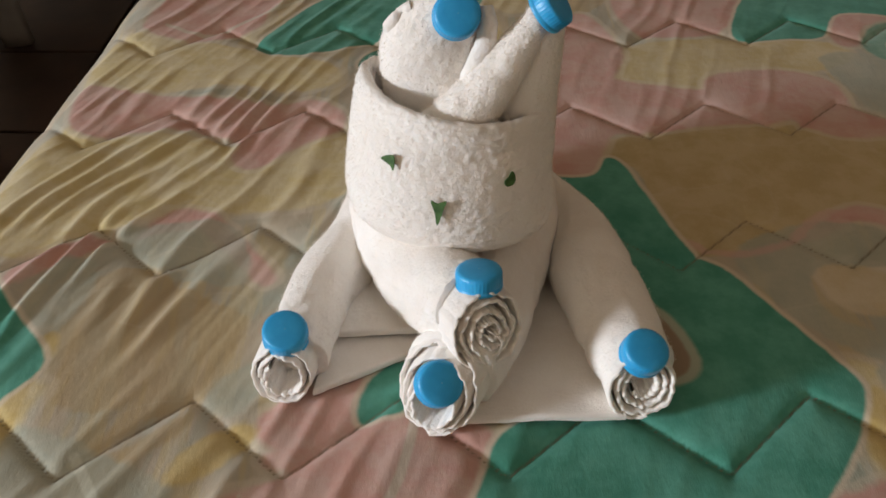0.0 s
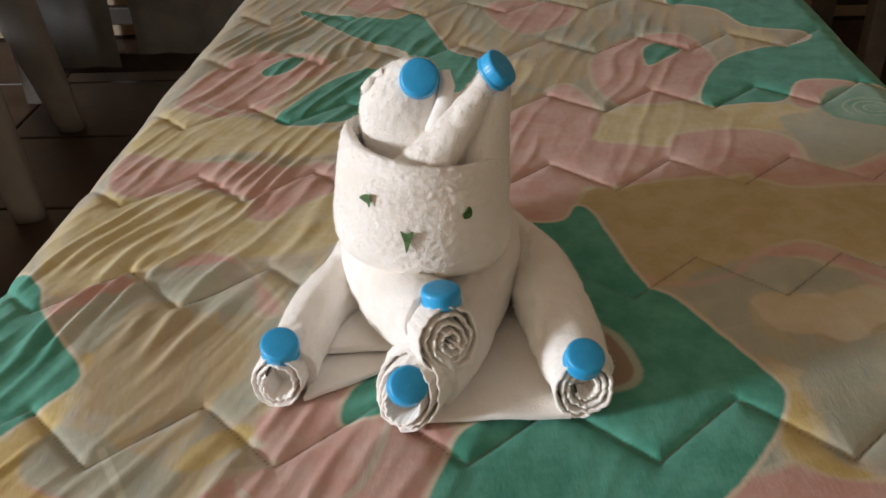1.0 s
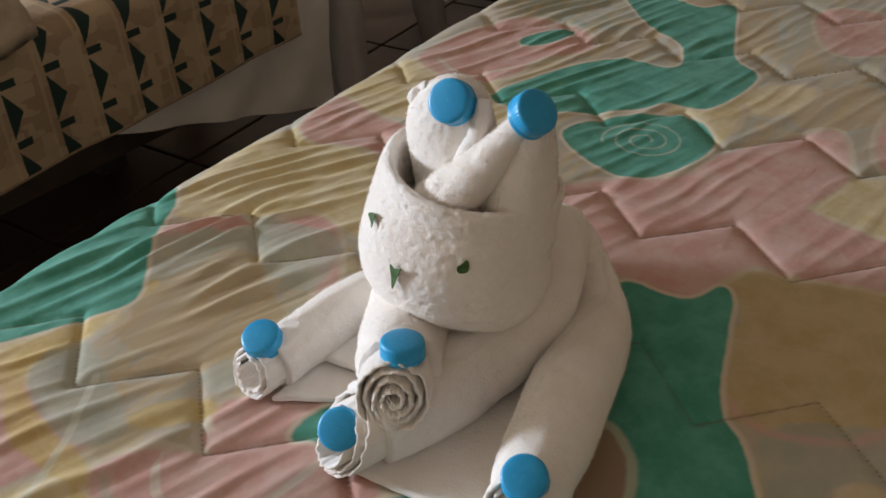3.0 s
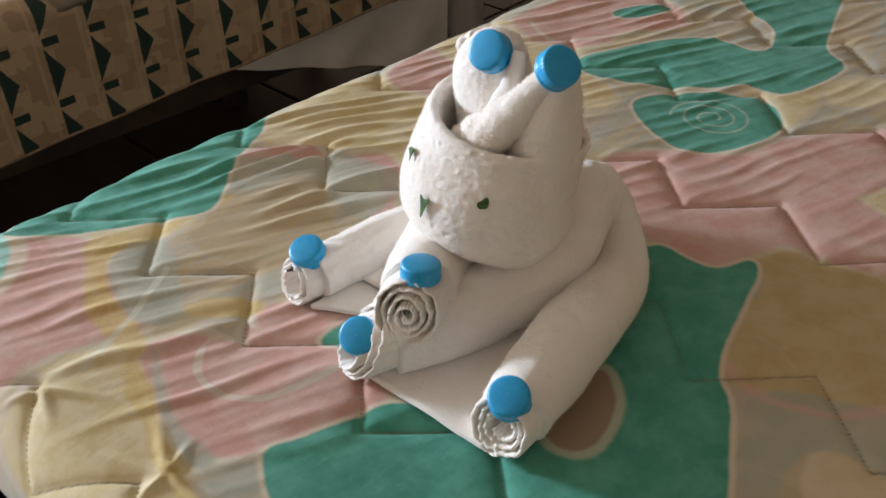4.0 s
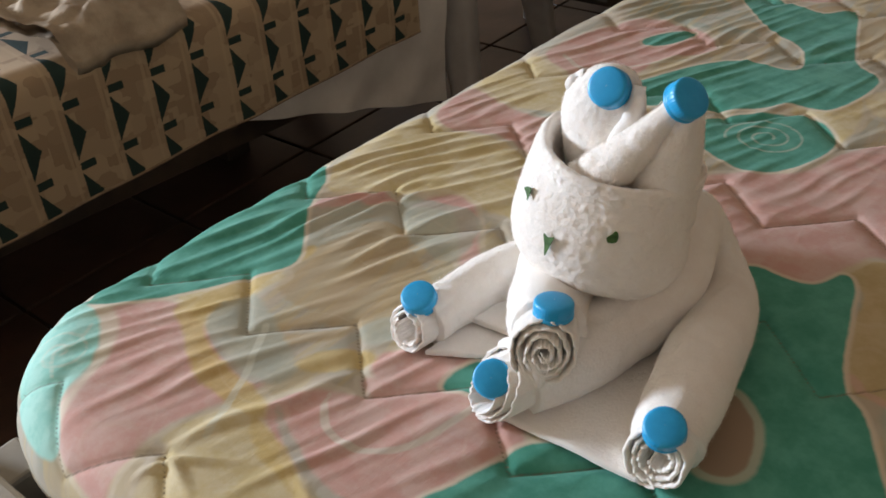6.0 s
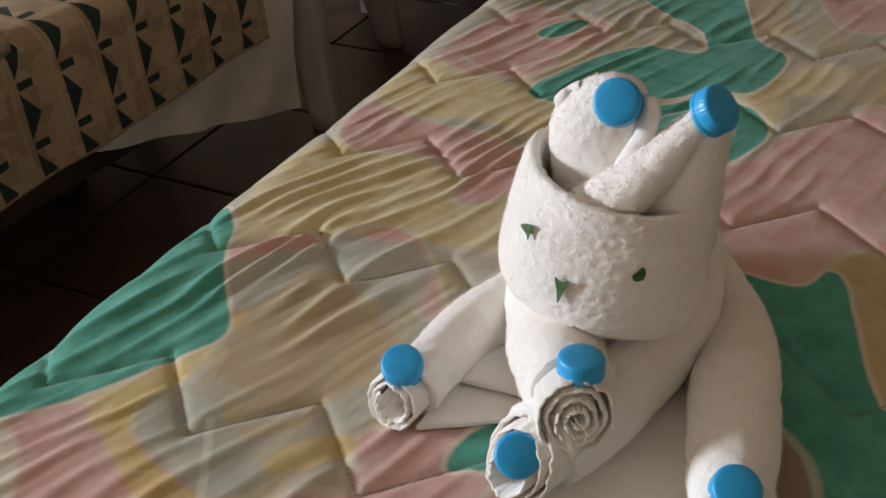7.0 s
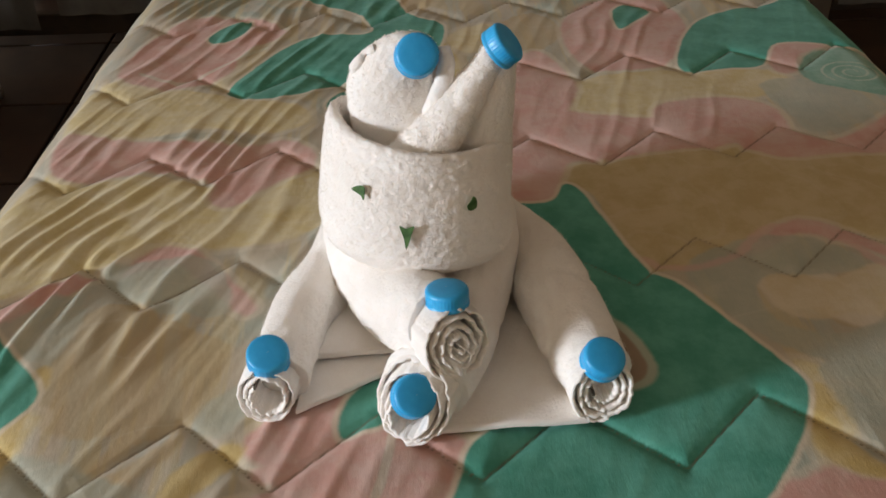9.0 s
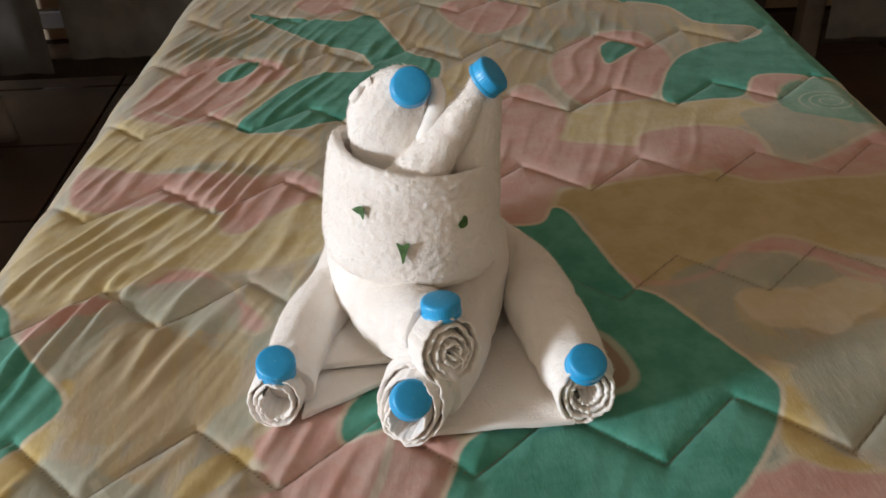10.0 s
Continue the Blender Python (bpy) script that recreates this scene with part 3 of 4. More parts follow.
def zigzag(k):
    """The k-th row of quilting across the bed: a zigzag seam."""
    xs = -0.79 + 0.0005 * k + 0.0637 * np.arange(24)
    ys = 0.362 + 0.1835 * k + 0.03 * np.where(np.arange(24) % 2 == 0, 1.0, -1.0)
    xs = xs + 0.009 * k
    return np.stack([xs, ys + 0.012 * np.clip(xs, -0.4, 0.6) * (k + 1)], axis=1)


def thread(rows, parent):
    """A line of stitching that lies in the seam."""
    a = np.linspace(0, 2 * np.pi, 6, endpoint=False)
    ring = np.stack([np.zeros(6), np.cos(a) * 0.0003, np.sin(a) * 0.0003 - 0.0003], axis=1)
    sheet_mesh("stitching", rows[:, None, :] + ring[None], len(rows), 6, THREAD, parent, wrap=True)


def quilt():
    pad = 0.27
    gx = np.arange(BX0 - pad, BX1 + pad, 0.0023)
    gy = np.concatenate([np.arange(BY0 - pad, 1.0, 0.003), np.arange(1.0, BY1 + pad, 0.006)])
    X, Y = np.meshgrid(gx, gy)
    shape = X.shape
    q = np.stack([X.ravel(), Y.ravel()], axis=1)
    # pattern
    fields = {k: np.full(len(q), 0.02) for k in ("yellow", "pink", "cream", "green", "brown", "mint", "mint_shaded", "tan", "ochre", "gold", "sage", "blossom", "blush", "stroke", "seam")}
    for kind, pts in PRINT:
        loop = spline(pts, 5, closed=True)
        i = near(q, loop)
        d = segment_distance(q[i], np.concatenate([loop, loop[:1]]))
        d = np.where(inside(q[i], loop), -d, d)
        fields[kind][i] = np.minimum(fields[kind][i], np.clip(d, -0.02, 0.02))
    strokes = [spline(s, 6) for s in STROKES]
    strokes += [rose_stroke(-0.01, 0.865, 0.045), rose_stroke(0.50, 0.885, 0.035), rose_stroke(-0.32, 0.225, 0.03, 1.6)]
    for n, line in enumerate(strokes):
        wide = 0.0032 if n in (2, 3, 4) else 0.0015
        i = near(q, line)
        fields["stroke"][i] = np.minimum(fields["stroke"][i], segment_distance(q[i], line) - wide)
    line = spline(BLUSH, 6)
    i = near(q, line)
    fields["blush"][i] = segment_distance(q[i], line) - 0.0045
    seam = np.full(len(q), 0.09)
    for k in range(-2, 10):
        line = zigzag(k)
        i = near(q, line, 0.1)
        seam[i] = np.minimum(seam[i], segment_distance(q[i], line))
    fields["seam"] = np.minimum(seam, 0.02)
    # relief
    flat3 = np.concatenate([q, np.zeros((len(q), 1))], axis=1)
    broad = wave(flat3, 7.0, 3.3)
    mask = np.clip(0.9 + 1.0 * wave(flat3, 6.5, 9.1), 0.45, 1.3)
    left = np.maximum(np.clip((0.12 - q[:, 0]) / 0.2, 0.12, 1.0), np.clip((q[:, 1] - 0.66) / 0.12, 0, 0.42) * np.clip((0.45 - q[:, 0]) / 0.2, 0.3, 1))
    foot = np.clip((q[:, 1] - 0.17) / 0.09, 0.35, 1.0)
    ca, sa = math.cos(radians(69)), math.sin(radians(69))
    along = q[:, 0] * ca + q[:, 1] * sa
    across = -q[:, 0] * sa + q[:, 1] * ca
    bend = np.stack([across * 9, along * 6, np.zeros(len(q))], axis=1)
    phase = 2 * np.pi * (across / 0.023 + 1.1 * wave(bend, 1.0, 1.7) + 0.35 * wave(bend, 2.7, 4.4))
    patchy = np.clip(0.5 + 1.5 * wave(np.stack([across * 42, along * 7, np.zeros(len(q))], axis=1), 1.0, 5.7), 0.0, 1.3)
    ridge = (0.5 + 0.5 * np.cos(phase)) ** 1.9 * patchy
    fine = wave(np.stack([across * 170, along * 14, np.zeros(len(q))], axis=1), 1.0, 8.8)
    edge_calm = 1 - np.exp(-seam / 0.012)
    puff = 0.0036 * (1 - np.exp(-seam / 0.009)) - 0.0016 * np.exp(-(seam / 0.0019) ** 2)
    left = left * (1 + 0.65 * np.clip((-0.05 - q[:, 0]) / 0.06, 0, 1) * np.clip((0.62 - q[:, 1]) / 0.08, 0, 1) * np.clip((q[:, 1] - 0.30) / 0.06, 0, 1))
    pucker = np.zeros(len(q))
    for hub, spokes in PUCKERS:
        for tip in spokes:
            line = np.array([hub, tip])
            i = near(q, line)
            away = np.hypot(*(q[i] - hub).T) / math.dist(hub, tip)
            pucker[i] = np.maximum(pucker[i], np.exp(-(segment_distance(q[i], line) / 0.0032) ** 2) * np.clip(1.1 - away, 0, 1))
    height = 0.0042 * pucker + puff - 0.004 + 0.0035 * broad + (0.0028 * ridge + 0.0005 * fine) * mask * left * foot * (0.3 + 0.7 * edge_calm)
    # a round-cornered top whose rim rolls over and hangs
    rc, r = 0.15, 0.05
    cx, cy, hx, hy = (BX0 + BX1) / 2, (BY0 + BY1) / 2, (BX1 - BX0) / 2, (BY1 - BY0) / 2
    dx, dy = np.abs(q[:, 0] - cx) - (hx - rc), np.abs(q[:, 1] - cy) - (hy - rc)
    sx, sy = np.sign(q[:, 0] - cx), np.sign(q[:, 1] - cy)
    mx, my = np.maximum(dx, 0), np.maximum(dy, 0)
    out = np.hypot(mx, my)
    sd = out + np.minimum(np.maximum(dx, dy), 0) - rc
    nx = np.where(out > 1e-9, mx / np.maximum(out, 1e-9), np.where(dx > dy, 1.0, 0.0)) * sx
    ny = np.where(out > 1e-9, my / np.maximum(out, 1e-9), np.where(dx > dy, 0.0, 1.0)) * sy
    e = np.maximum(sd + r, 0)
    ang = np.minimum(e / r, np.pi / 2)
    move = r * np.sin(ang) - e
    px, py = q[:, 0] + nx * move, q[:, 1] + ny * move
    pz = BED - r * (1 - np.cos(ang)) - np.maximum(e - r * np.pi / 2, 0)
    cut = np.maximum(pz, np.where(ny < -0.35, BED - 0.065, BED - 0.2))
    height = height * (1 - 0.55 * np.sin(ang))
    px, py, pz = px + nx * np.sin(ang) * height, py + ny * np.sin(ang) * height, cut + np.cos(ang) * height
    px = px + 0.045 * (py - 0.5) * np.clip((0.1 - px) / 0.45, 0, 1)
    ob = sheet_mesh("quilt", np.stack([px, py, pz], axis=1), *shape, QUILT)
    place = np.stack([px, py, pz], axis=1)
    top = np.nonzero(ang < 0.9)[0]
    for k in range(-1, 9):
        line = np.concatenate([np.linspace(a, b, 14, endpoint=False) for a, b in zip(zigzag(k)[:-1], zigzag(k)[1:])])
        line = line[(line[:, 0] > BX0) & (line[:, 0] < BX1) & (line[:, 1] > BY0 + 0.01)]
        rows = [place[top[np.argmin(((q[top] - p) ** 2).sum(1))]] for p in line]
        if len(rows) > 4:
            thread(np.array(rows), ob)
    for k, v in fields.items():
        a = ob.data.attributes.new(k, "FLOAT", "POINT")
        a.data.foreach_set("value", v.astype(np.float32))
    return tagged(ob, "pastel printed quilt with zigzag stitching, spread on a single bed", "quilt")


def bed_frame():
    bed = tagged(empty("single_bed", ((BX0 + BX1) / 2, 1.08, 0)), "cream-painted wooden single bed under a printed quilt", "bed")
    w = BX1 - BX0
    block("mattress", (w - 0.12, 1.62, 0.16), (0, -0.08, BED - 0.115), MATTRESS, bed, bevel=0.03)
    block("side_rail", (0.03, 1.66, 0.1), (-w / 2 + 0.07, -0.08, 0.2), DARKWOOD, bed)
    block("side_rail", (0.03, 1.66, 0.1), (w / 2 - 0.07, -0.08, 0.2), DARKWOOD, bed)
    block("foot_board", (w + 0.10, 0.026, 0.24), (0.0, 0.130 - 1.08, BED - 0.175), PAINTED, bed, bevel=0.006)
    block("head_board", (w - 0.04, 0.03, 0.5), (0.0, 1.90 - 1.08, 0.45), PAINTED, bed, bevel=0.006)
    for x in (-w / 2 + 0.03, w / 2 - 0.03):
        block("leg", (0.05, 0.05, BED - 0.1), (x, 0.163 - 1.08, (BED - 0.1) / 2), PAINTED, bed)
        block("leg", (0.05, 0.05, BED - 0.1), (x, 1.84 - 1.08, (BED - 0.1) / 2), PAINTED, bed)
    return bed


quilt()
bed_frame()


# ---- the folded towel animal ----
def frames_along(path):
    """A tangent and two sideways directions at each point of a path."""
    tan = np.gradient(path, axis=0)
    tan /= np.linalg.norm(tan, axis=1)[:, None]
    up = np.array([0.0, 0.0, 1.0])
    sides, ups = [], []
    side = np.cross(tan[0], up)
    side /= np.linalg.norm(side)
    for t in tan:
        side = side - t * (side @ t)
        side /= np.linalg.norm(side)
        sides.append(side)
        ups.append(np.cross(side, t))
    return tan, np.array(sides), np.array(ups)


def tube(name, points, material, parent, ring=72, steps=14, rough=0.0008, crease=0.0014, seed=0.0, flat=1.0, ends=True):
    """A soft tube: rows of (x, y, height over the bed, radius)."""
    c = spline(points, steps)
    path, rad = c[:, :3] + np.array([0, 0, BED]), c[:, 3]
    tan, side, up = frames_along(path)
    a = np.linspace(0, 2 * np.pi, ring, endpoint=False)
    prof = np.cos(a)[None, :, None] * side[:, None, :] + np.sin(a)[None, :, None] * flat * up[:, None, :]
    base = path[:, None, :] + prof * rad[:, None, None]
    fold = wave(base * np.array([1.0, 0.55, 1.0]), 24, seed + 2)
    d = crease * wave(base, 26, seed) - 1.1 * crease * np.exp(-(fold / 0.07) ** 2) + rough * wave(base, 120, seed + 4) + 0.6 * rough * wave(base, 300, seed + 8)
    v = base + prof * d[:, :, None]
    return sheet_mesh(name, v, len(path), ring, material, parent, wrap=True, cap=ends)


def spiral(name, place, out, radius, material, parent, turns=3.6, gap=0.0048, thick=0.0024, depth=0.018, tele=0.0, seed=0.0, squash=1.0, cut=0.0, start=-0.55):
    """The open end of a rolled towel: a wound strip with a wavy hem. out: the way it faces; tele: how far inner turns stand out."""
    out = np.asarray(out, float)
    out = out / np.linalg.norm(out)
    side = np.cross(out, [0, 0, 1.0])
    side /= np.linalg.norm(side)
    up = np.cross(side, out)
    n = int(turns * 80)
    a = np.linspace(0, turns * 2 * np.pi, n)
    k = radius - thick / 2 - gap * a / (2 * np.pi)
    wind = a + np.pi * start
    tuck = 1 - np.clip(a / 1.2, 0, 1)
    k = np.maximum(k, 0.0030) - gap * 0.8 * tuck ** 2
    wob = np.stack([np.cos(wind) * k, np.sin(wind) * k, a * 0.004], axis=1)
    k = k + (0.0014 * wave(wob, 90, seed) + 0.0006 * wave(wob, 230, seed + 1)) * np.clip(a / 3, 0.15, 1) + 0.0003 * np.sin(15 * a + 1.3 + 3 * wave(wob, 160, seed)) * np.clip(a / 2, 0, 1)
    front = tele * a / a[-1] - cut * np.sin(wind) * k + 0.0016 * wave(wob, 210, seed + 3) + 0.0004 * np.sin(15 * a + 3 * wave(wob, 160, seed)) + 0.0006 * wave(wob, 500, seed + 6)
    rows = []
    half = thick / 2 * (1 - 0.6 * tuck)
    for r, f in ((-1, -depth), (-1, -0.0012), (-0.6, -0.0002), (0, 0.0004), (0.6, -0.0002), (1, -0.0012), (1, -depth)):
        kk = k + r * half
        f2 = np.where(f <= -depth + 1e-9, -depth, front + f)
        rows.append(np.asarray(place) + np.array([0, 0, BED]) + (np.cos(wind) * kk)[:, None] * side + (np.sin(wind) * kk * squash)[:, None] * up + f2[:, None] * out)
    return sheet_mesh(name, np.stack(rows), len(rows), n, material, parent)


def loft(name, rings, material, parent, ring=160, steps=10, rough=0.001, crease=0.001, seed=0.0, close=True, lean=0.0, back=1.0):
    """Soft rings: rows of (x, y, height, half width, front depth, back depth, tilt). tilt: rise per metre towards the back."""
    c = spline(rings, steps)
    a = np.linspace(0, 2 * np.pi, ring, endpoint=False)
    ca, sa = np.cos(a), np.sin(a)
    x = c[:, 0:1] + c[:, 3:4] * ca
    y = c[:, 1:2] + np.where(sa < 0, c[:, 4:5], c[:, 5:6]) * sa
    z = BED + c[:, 2:3] + c[:, 6:7] * (y - c[:, 1:2]) * np.where(sa < 0, 1.0, back) + lean * (x - c[:, 0:1]) * np.clip((c[:, 2:3] - 0.09) / 0.06, 0, 1)
    v = np.stack([x, y, z], axis=-1)
    du, dv = np.gradient(v, axis=0), np.roll(v, -1, 1) - np.roll(v, 1, 1)
    nrm = np.cross(dv, du)
    nrm /= np.maximum(np.linalg.norm(nrm, axis=-1, keepdims=True), 1e-9)
    d = crease * wave(v, 22, seed) + rough * (1.3 * wave(v, 230, seed + 2) + wave(v, 420, seed + 5))
    v = v + nrm * d[..., None]
    return sheet_mesh(name, v, len(c), ring, material, parent, wrap=True, cap=close)


def towel_body(animal):
    # two rolls, each bent back on itself: lower limb, bend, upper limb
    right = tube("rolled_limb", [(0.1199, 0.3927, 0.0215, 0.0232), (0.1146, 0.4086, 0.0222, 0.0246), (0.1104, 0.4335, 0.0232, 0.0267), (0.1022, 0.4773, 0.0242, 0.0279), (0.0951, 0.5261, 0.0225, 0.0257),
                        (0.0794, 0.5667, 0.0190, 0.0243), (0.0535, 0.5942, 0.0301, 0.0236), (0.0366, 0.5907, 0.0565, 0.0252), (0.0417, 0.5632, 0.0669, 0.0286), (0.0483, 0.5249, 0.0495, 0.0317),
                        (0.0382, 0.4778, 0.0295, 0.0308), (0.0222, 0.4275, 0.0255, 0.0304), (0.0056, 0.3890, 0.0260, 0.0290)], TOWEL, animal, seed=1.0)
    left = tube("rolled_limb", [(-0.0929, 0.4053, 0.0205, 0.0214), (-0.0875, 0.4335, 0.0207, 0.0215), (-0.0789, 0.4735, 0.0226, 0.0229), (-0.0550, 0.5214, 0.0246, 0.0257), (-0.0411, 0.5652, 0.0294, 0.0298),
                       (-0.0283, 0.5939, 0.0388, 0.0320), (-0.0288, 0.5897, 0.0564, 0.0327), (-0.0323, 0.5515, 0.0577, 0.0343), (-0.0259, 0.5049, 0.0449, 0.0366),
                       (-0.0115, 0.4617, 0.0438, 0.0329), (0.0039, 0.4293, 0.0517, 0.0293), (0.0175, 0.4110, 0.0575, 0.0262)], TOWEL, animal, seed=6.0)
    spiral("roll_end", (0.1195, 0.3765, 0.0216), (0.08, -1, 0.08), 0.0236, TOWEL, right, 3.2, seed=2.0, cut=0.2, depth=0.03, gap=0.0046, thick=0.003, tele=-0.003)
    spiral("roll_end", (-0.0965, 0.3890, 0.0203), (-0.12, -1, 0.08), 0.0216, TOWEL, left, 2.4, seed=11.0, cut=0.2, depth=0.03, gap=0.0044, tele=0.004)
    spiral("roll_end", (-0.0010, 0.3765, 0.0240), (-0.42, -0.88, -0.10), 0.0284, TOWEL, right, 3.6, tele=0.017, squash=0.9, seed=21.0, cut=0.66, depth=0.030, gap=0.0048)
    spiral("roll_end", (0.0272, 0.3905, 0.0565), (0.46, -0.88, 0.06), 0.0258, TOWEL, left, 4.3, seed=31.0, start=-0.55, tele=0.004, cut=0.3, depth=0.024, gap=0.0052)
    pile(right, 40000, 0.0005, 1)
    pile(left, 40000, 0.0005, 2)
    # flat cloth between the rolls
    for name, corners, h, th, seed in (("flat_fold", [(0.004, 0.366), (0.110, 0.370), (0.105, 0.53), (0.0, 0.53)], 0.0060, 0.0045, 3.0),
                                       ("flat_fold", [(-0.080, 0.388), (-0.016, 0.424), (0.0, 0.53), (-0.065, 0.53)], 0.0075, 0.005, 5.0),
                                       ("flat_fold", [(-0.072, 0.432), (-0.010, 0.436), (0.0, 0.53), (-0.055, 0.53)], 0.016, 0.006, 7.0)):
        n = 40
        s, t = np.meshgrid(np.linspace(0, 1, n), np.linspace(0, 1, n))
        k = np.asarray(corners)
        p = ((1 - s) * (1 - t))[..., None] * k[0] + (s * (1 - t))[..., None] * k[1] + (s * t)[..., None] * k[2] + ((1 - s) * t)[..., None] * k[3]
        zz = np.full(s.shape, BED + h)
        v = np.concatenate([p, zz[..., None]], axis=-1)
        v[..., 2] += 0.0012 * wave(v, 40, seed) + 0.002 * t + 0.0005 * wave(v, 200, seed)
        fold = []
        for f in (0.0, 0.25, 0.5, 0.75):
            row = v[0].copy()
            row[:, 1] += th / 2 * (1 - math.sin(f * math.pi)) * 0.6
            row[:, 2] -= th * (1 - f)
            fold.append(row)
        sheet_mesh(name, np.concatenate([np.stack(fold), v], axis=0), n + 4, n, TOWEL, animal)


def towel_head(animal):
    head = loft("head", [(0.0252, 0.4819, 0.0525, 0.0245, 0.0104, 0.0352, 0), (0.0168, 0.4881, 0.0641, 0.0467, 0.0310, 0.0432, 0), (0.0105, 0.4915, 0.0722, 0.0595, 0.0458, 0.0520, 0), (0.0068, 0.4949, 0.0796, 0.0654, 0.0539, 0.0541, 0),
                  (0.0046, 0.4973, 0.0891, 0.0673, 0.0579, 0.0551, 0.02), (0.0036, 0.4995, 0.1036, 0.0664, 0.0597, 0.0535, 0.02), (0.0054, 0.5055, 0.1222, 0.0652, 0.0592, 0.0507, 0.03), (0.0077, 0.5142, 0.1408, 0.0635, 0.0581, 0.0444, 0.09),
                  (0.0093, 0.5205, 0.1496, 0.0621, 0.0613, 0.0359, 0.06), (0.0099, 0.5255, 0.1515, 0.0594, 0.0625, 0.0255, 0.0), (0.0099, 0.5255, 0.1485, 0.0550, 0.0575, 0.0215, 0.0),
                  (0.0099, 0.5250, 0.1330, 0.0530, 0.0545, 0.0190, 0.0), (0.0099, 0.5240, 0.1100, 0.0500, 0.0500, 0.0170, 0.0)], TOWEL, animal, ring=260, steps=14, rough=0.00045, crease=0.0010, seed=2.0, lean=-0.133, back=-0.345)
    pile(head, 90000, 0.0006, 3)
    one = loft("ear", [(-0.004, 0.520, 0.120, 0.030, 0.022, 0.03, 0.2), (-0.006, 0.519, 0.150, 0.0325, 0.024, 0.028, 0.2), (-0.007, 0.517, 0.176, 0.0315, 0.023, 0.024, 0.2), (-0.004, 0.514, 0.194, 0.0265, 0.018, 0.02, 0.2),
                 (0.001, 0.512, 0.207, 0.018, 0.012, 0.013, 0.1), (0.003, 0.511, 0.213, 0.008, 0.006, 0.006, 0)], TOWEL, head, ring=120, seed=14.0, crease=0.0018, rough=0.0005)
    tube("ear_fold", [(0.010, 0.492, 0.140, 0.006), (0.017, 0.494, 0.168, 0.0065), (0.026, 0.500, 0.190, 0.006), (0.025, 0.507, 0.206, 0.004)], TOWEL, head, ring=40, seed=4.0, crease=0.002)
    tube("ear_tuft", [(-0.032, 0.516, 0.184, 0.003), (-0.030, 0.512, 0.194, 0.0045), (-0.025, 0.511, 0.200, 0.0045), (-0.018, 0.511, 0.203, 0.003)], TOWEL, head, ring=40, seed=8.0, crease=0.003)
    two = loft("ear", [(0.035, 0.508, 0.110, 0.036, 0.022, 0.030, 0.1), (0.044, 0.508, 0.145, 0.026, 0.022, 0.030, 0.1), (0.0535, 0.506, 0.172, 0.0175, 0.018, 0.024, 0.1), (0.0600, 0.505, 0.193, 0.0115, 0.011, 0.015, 0.1),
                 (0.0625, 0.505, 0.208, 0.008, 0.007, 0.008, 0)], TOWEL, head, ring=120, seed=24.0, crease=0.0012, rough=0.0005)
    three = tube("ear_lapel", [(-0.018, 0.495, 0.124, 0.010), (-0.002, 0.487, 0.136, 0.0150), (0.012, 0.486, 0.146, 0.0170), (0.028, 0.490, 0.162, 0.0155), (0.044, 0.496, 0.184, 0.0115), (0.059, 0.503, 0.206, 0.0070)], TOWEL, head, ring=56, seed=44.0, crease=0.001, rough=0.0006)
    for k, ear in enumerate((one, two, three)):
        ear.parent = animal
        pile(ear, 24000, 0.0008, 5 + k)


def pile(ob, count, length, seed):
    """Loose loops of terry that stand off a towel's surface."""
    data = ob.data
    n = len(data.polygons)
    mid, nrm, size = np.empty(n * 3), np.empty(n * 3), np.empty(n)
    data.polygons.foreach_get("center", mid)
    data.polygons.foreach_get("normal", nrm)
    data.polygons.foreach_get("area", size)
    mid, nrm = mid.reshape(-1, 3), nrm.reshape(-1, 3)
    size[size > 1e-5] = 0
    rng = np.random.default_rng(seed)
    pick = rng.choice(n, count, p=size / size.sum())
    lie = rng.normal(size=(count, 3))
    lie /= np.linalg.norm(lie, axis=1)[:, None]
    root = mid[pick] + rng.normal(size=(count, 3)) * 0.0006
    way = nrm[pick] + 1.1 * lie
    way /= np.linalg.norm(way, axis=1)[:, None]
    wide = np.cross(way, rng.normal(size=(count, 3)))
    wide *= 0.00022 / np.linalg.norm(wide, axis=1)[:, None]
    long = length * rng.uniform(0.5, 1.2, (count, 1))
    root = root - nrm[pick] * 0.0004
    v = np.stack([root - wide, root + wide, root + way * long + wide * 0.5, root + way * long - wide * 0.5], axis=1).reshape(-1, 3)
    f = np.arange(count * 4).reshape(-1, 4)
    m = bpy.data.meshes.new("terry_pile")
    m.from_pydata(v.tolist(), [], f.tolist())
    tuft = finish(new("terry_pile", m), LOOPS, smooth=False)
    tuft.parent = ob
    return tagged(tuft, kind="stuff")


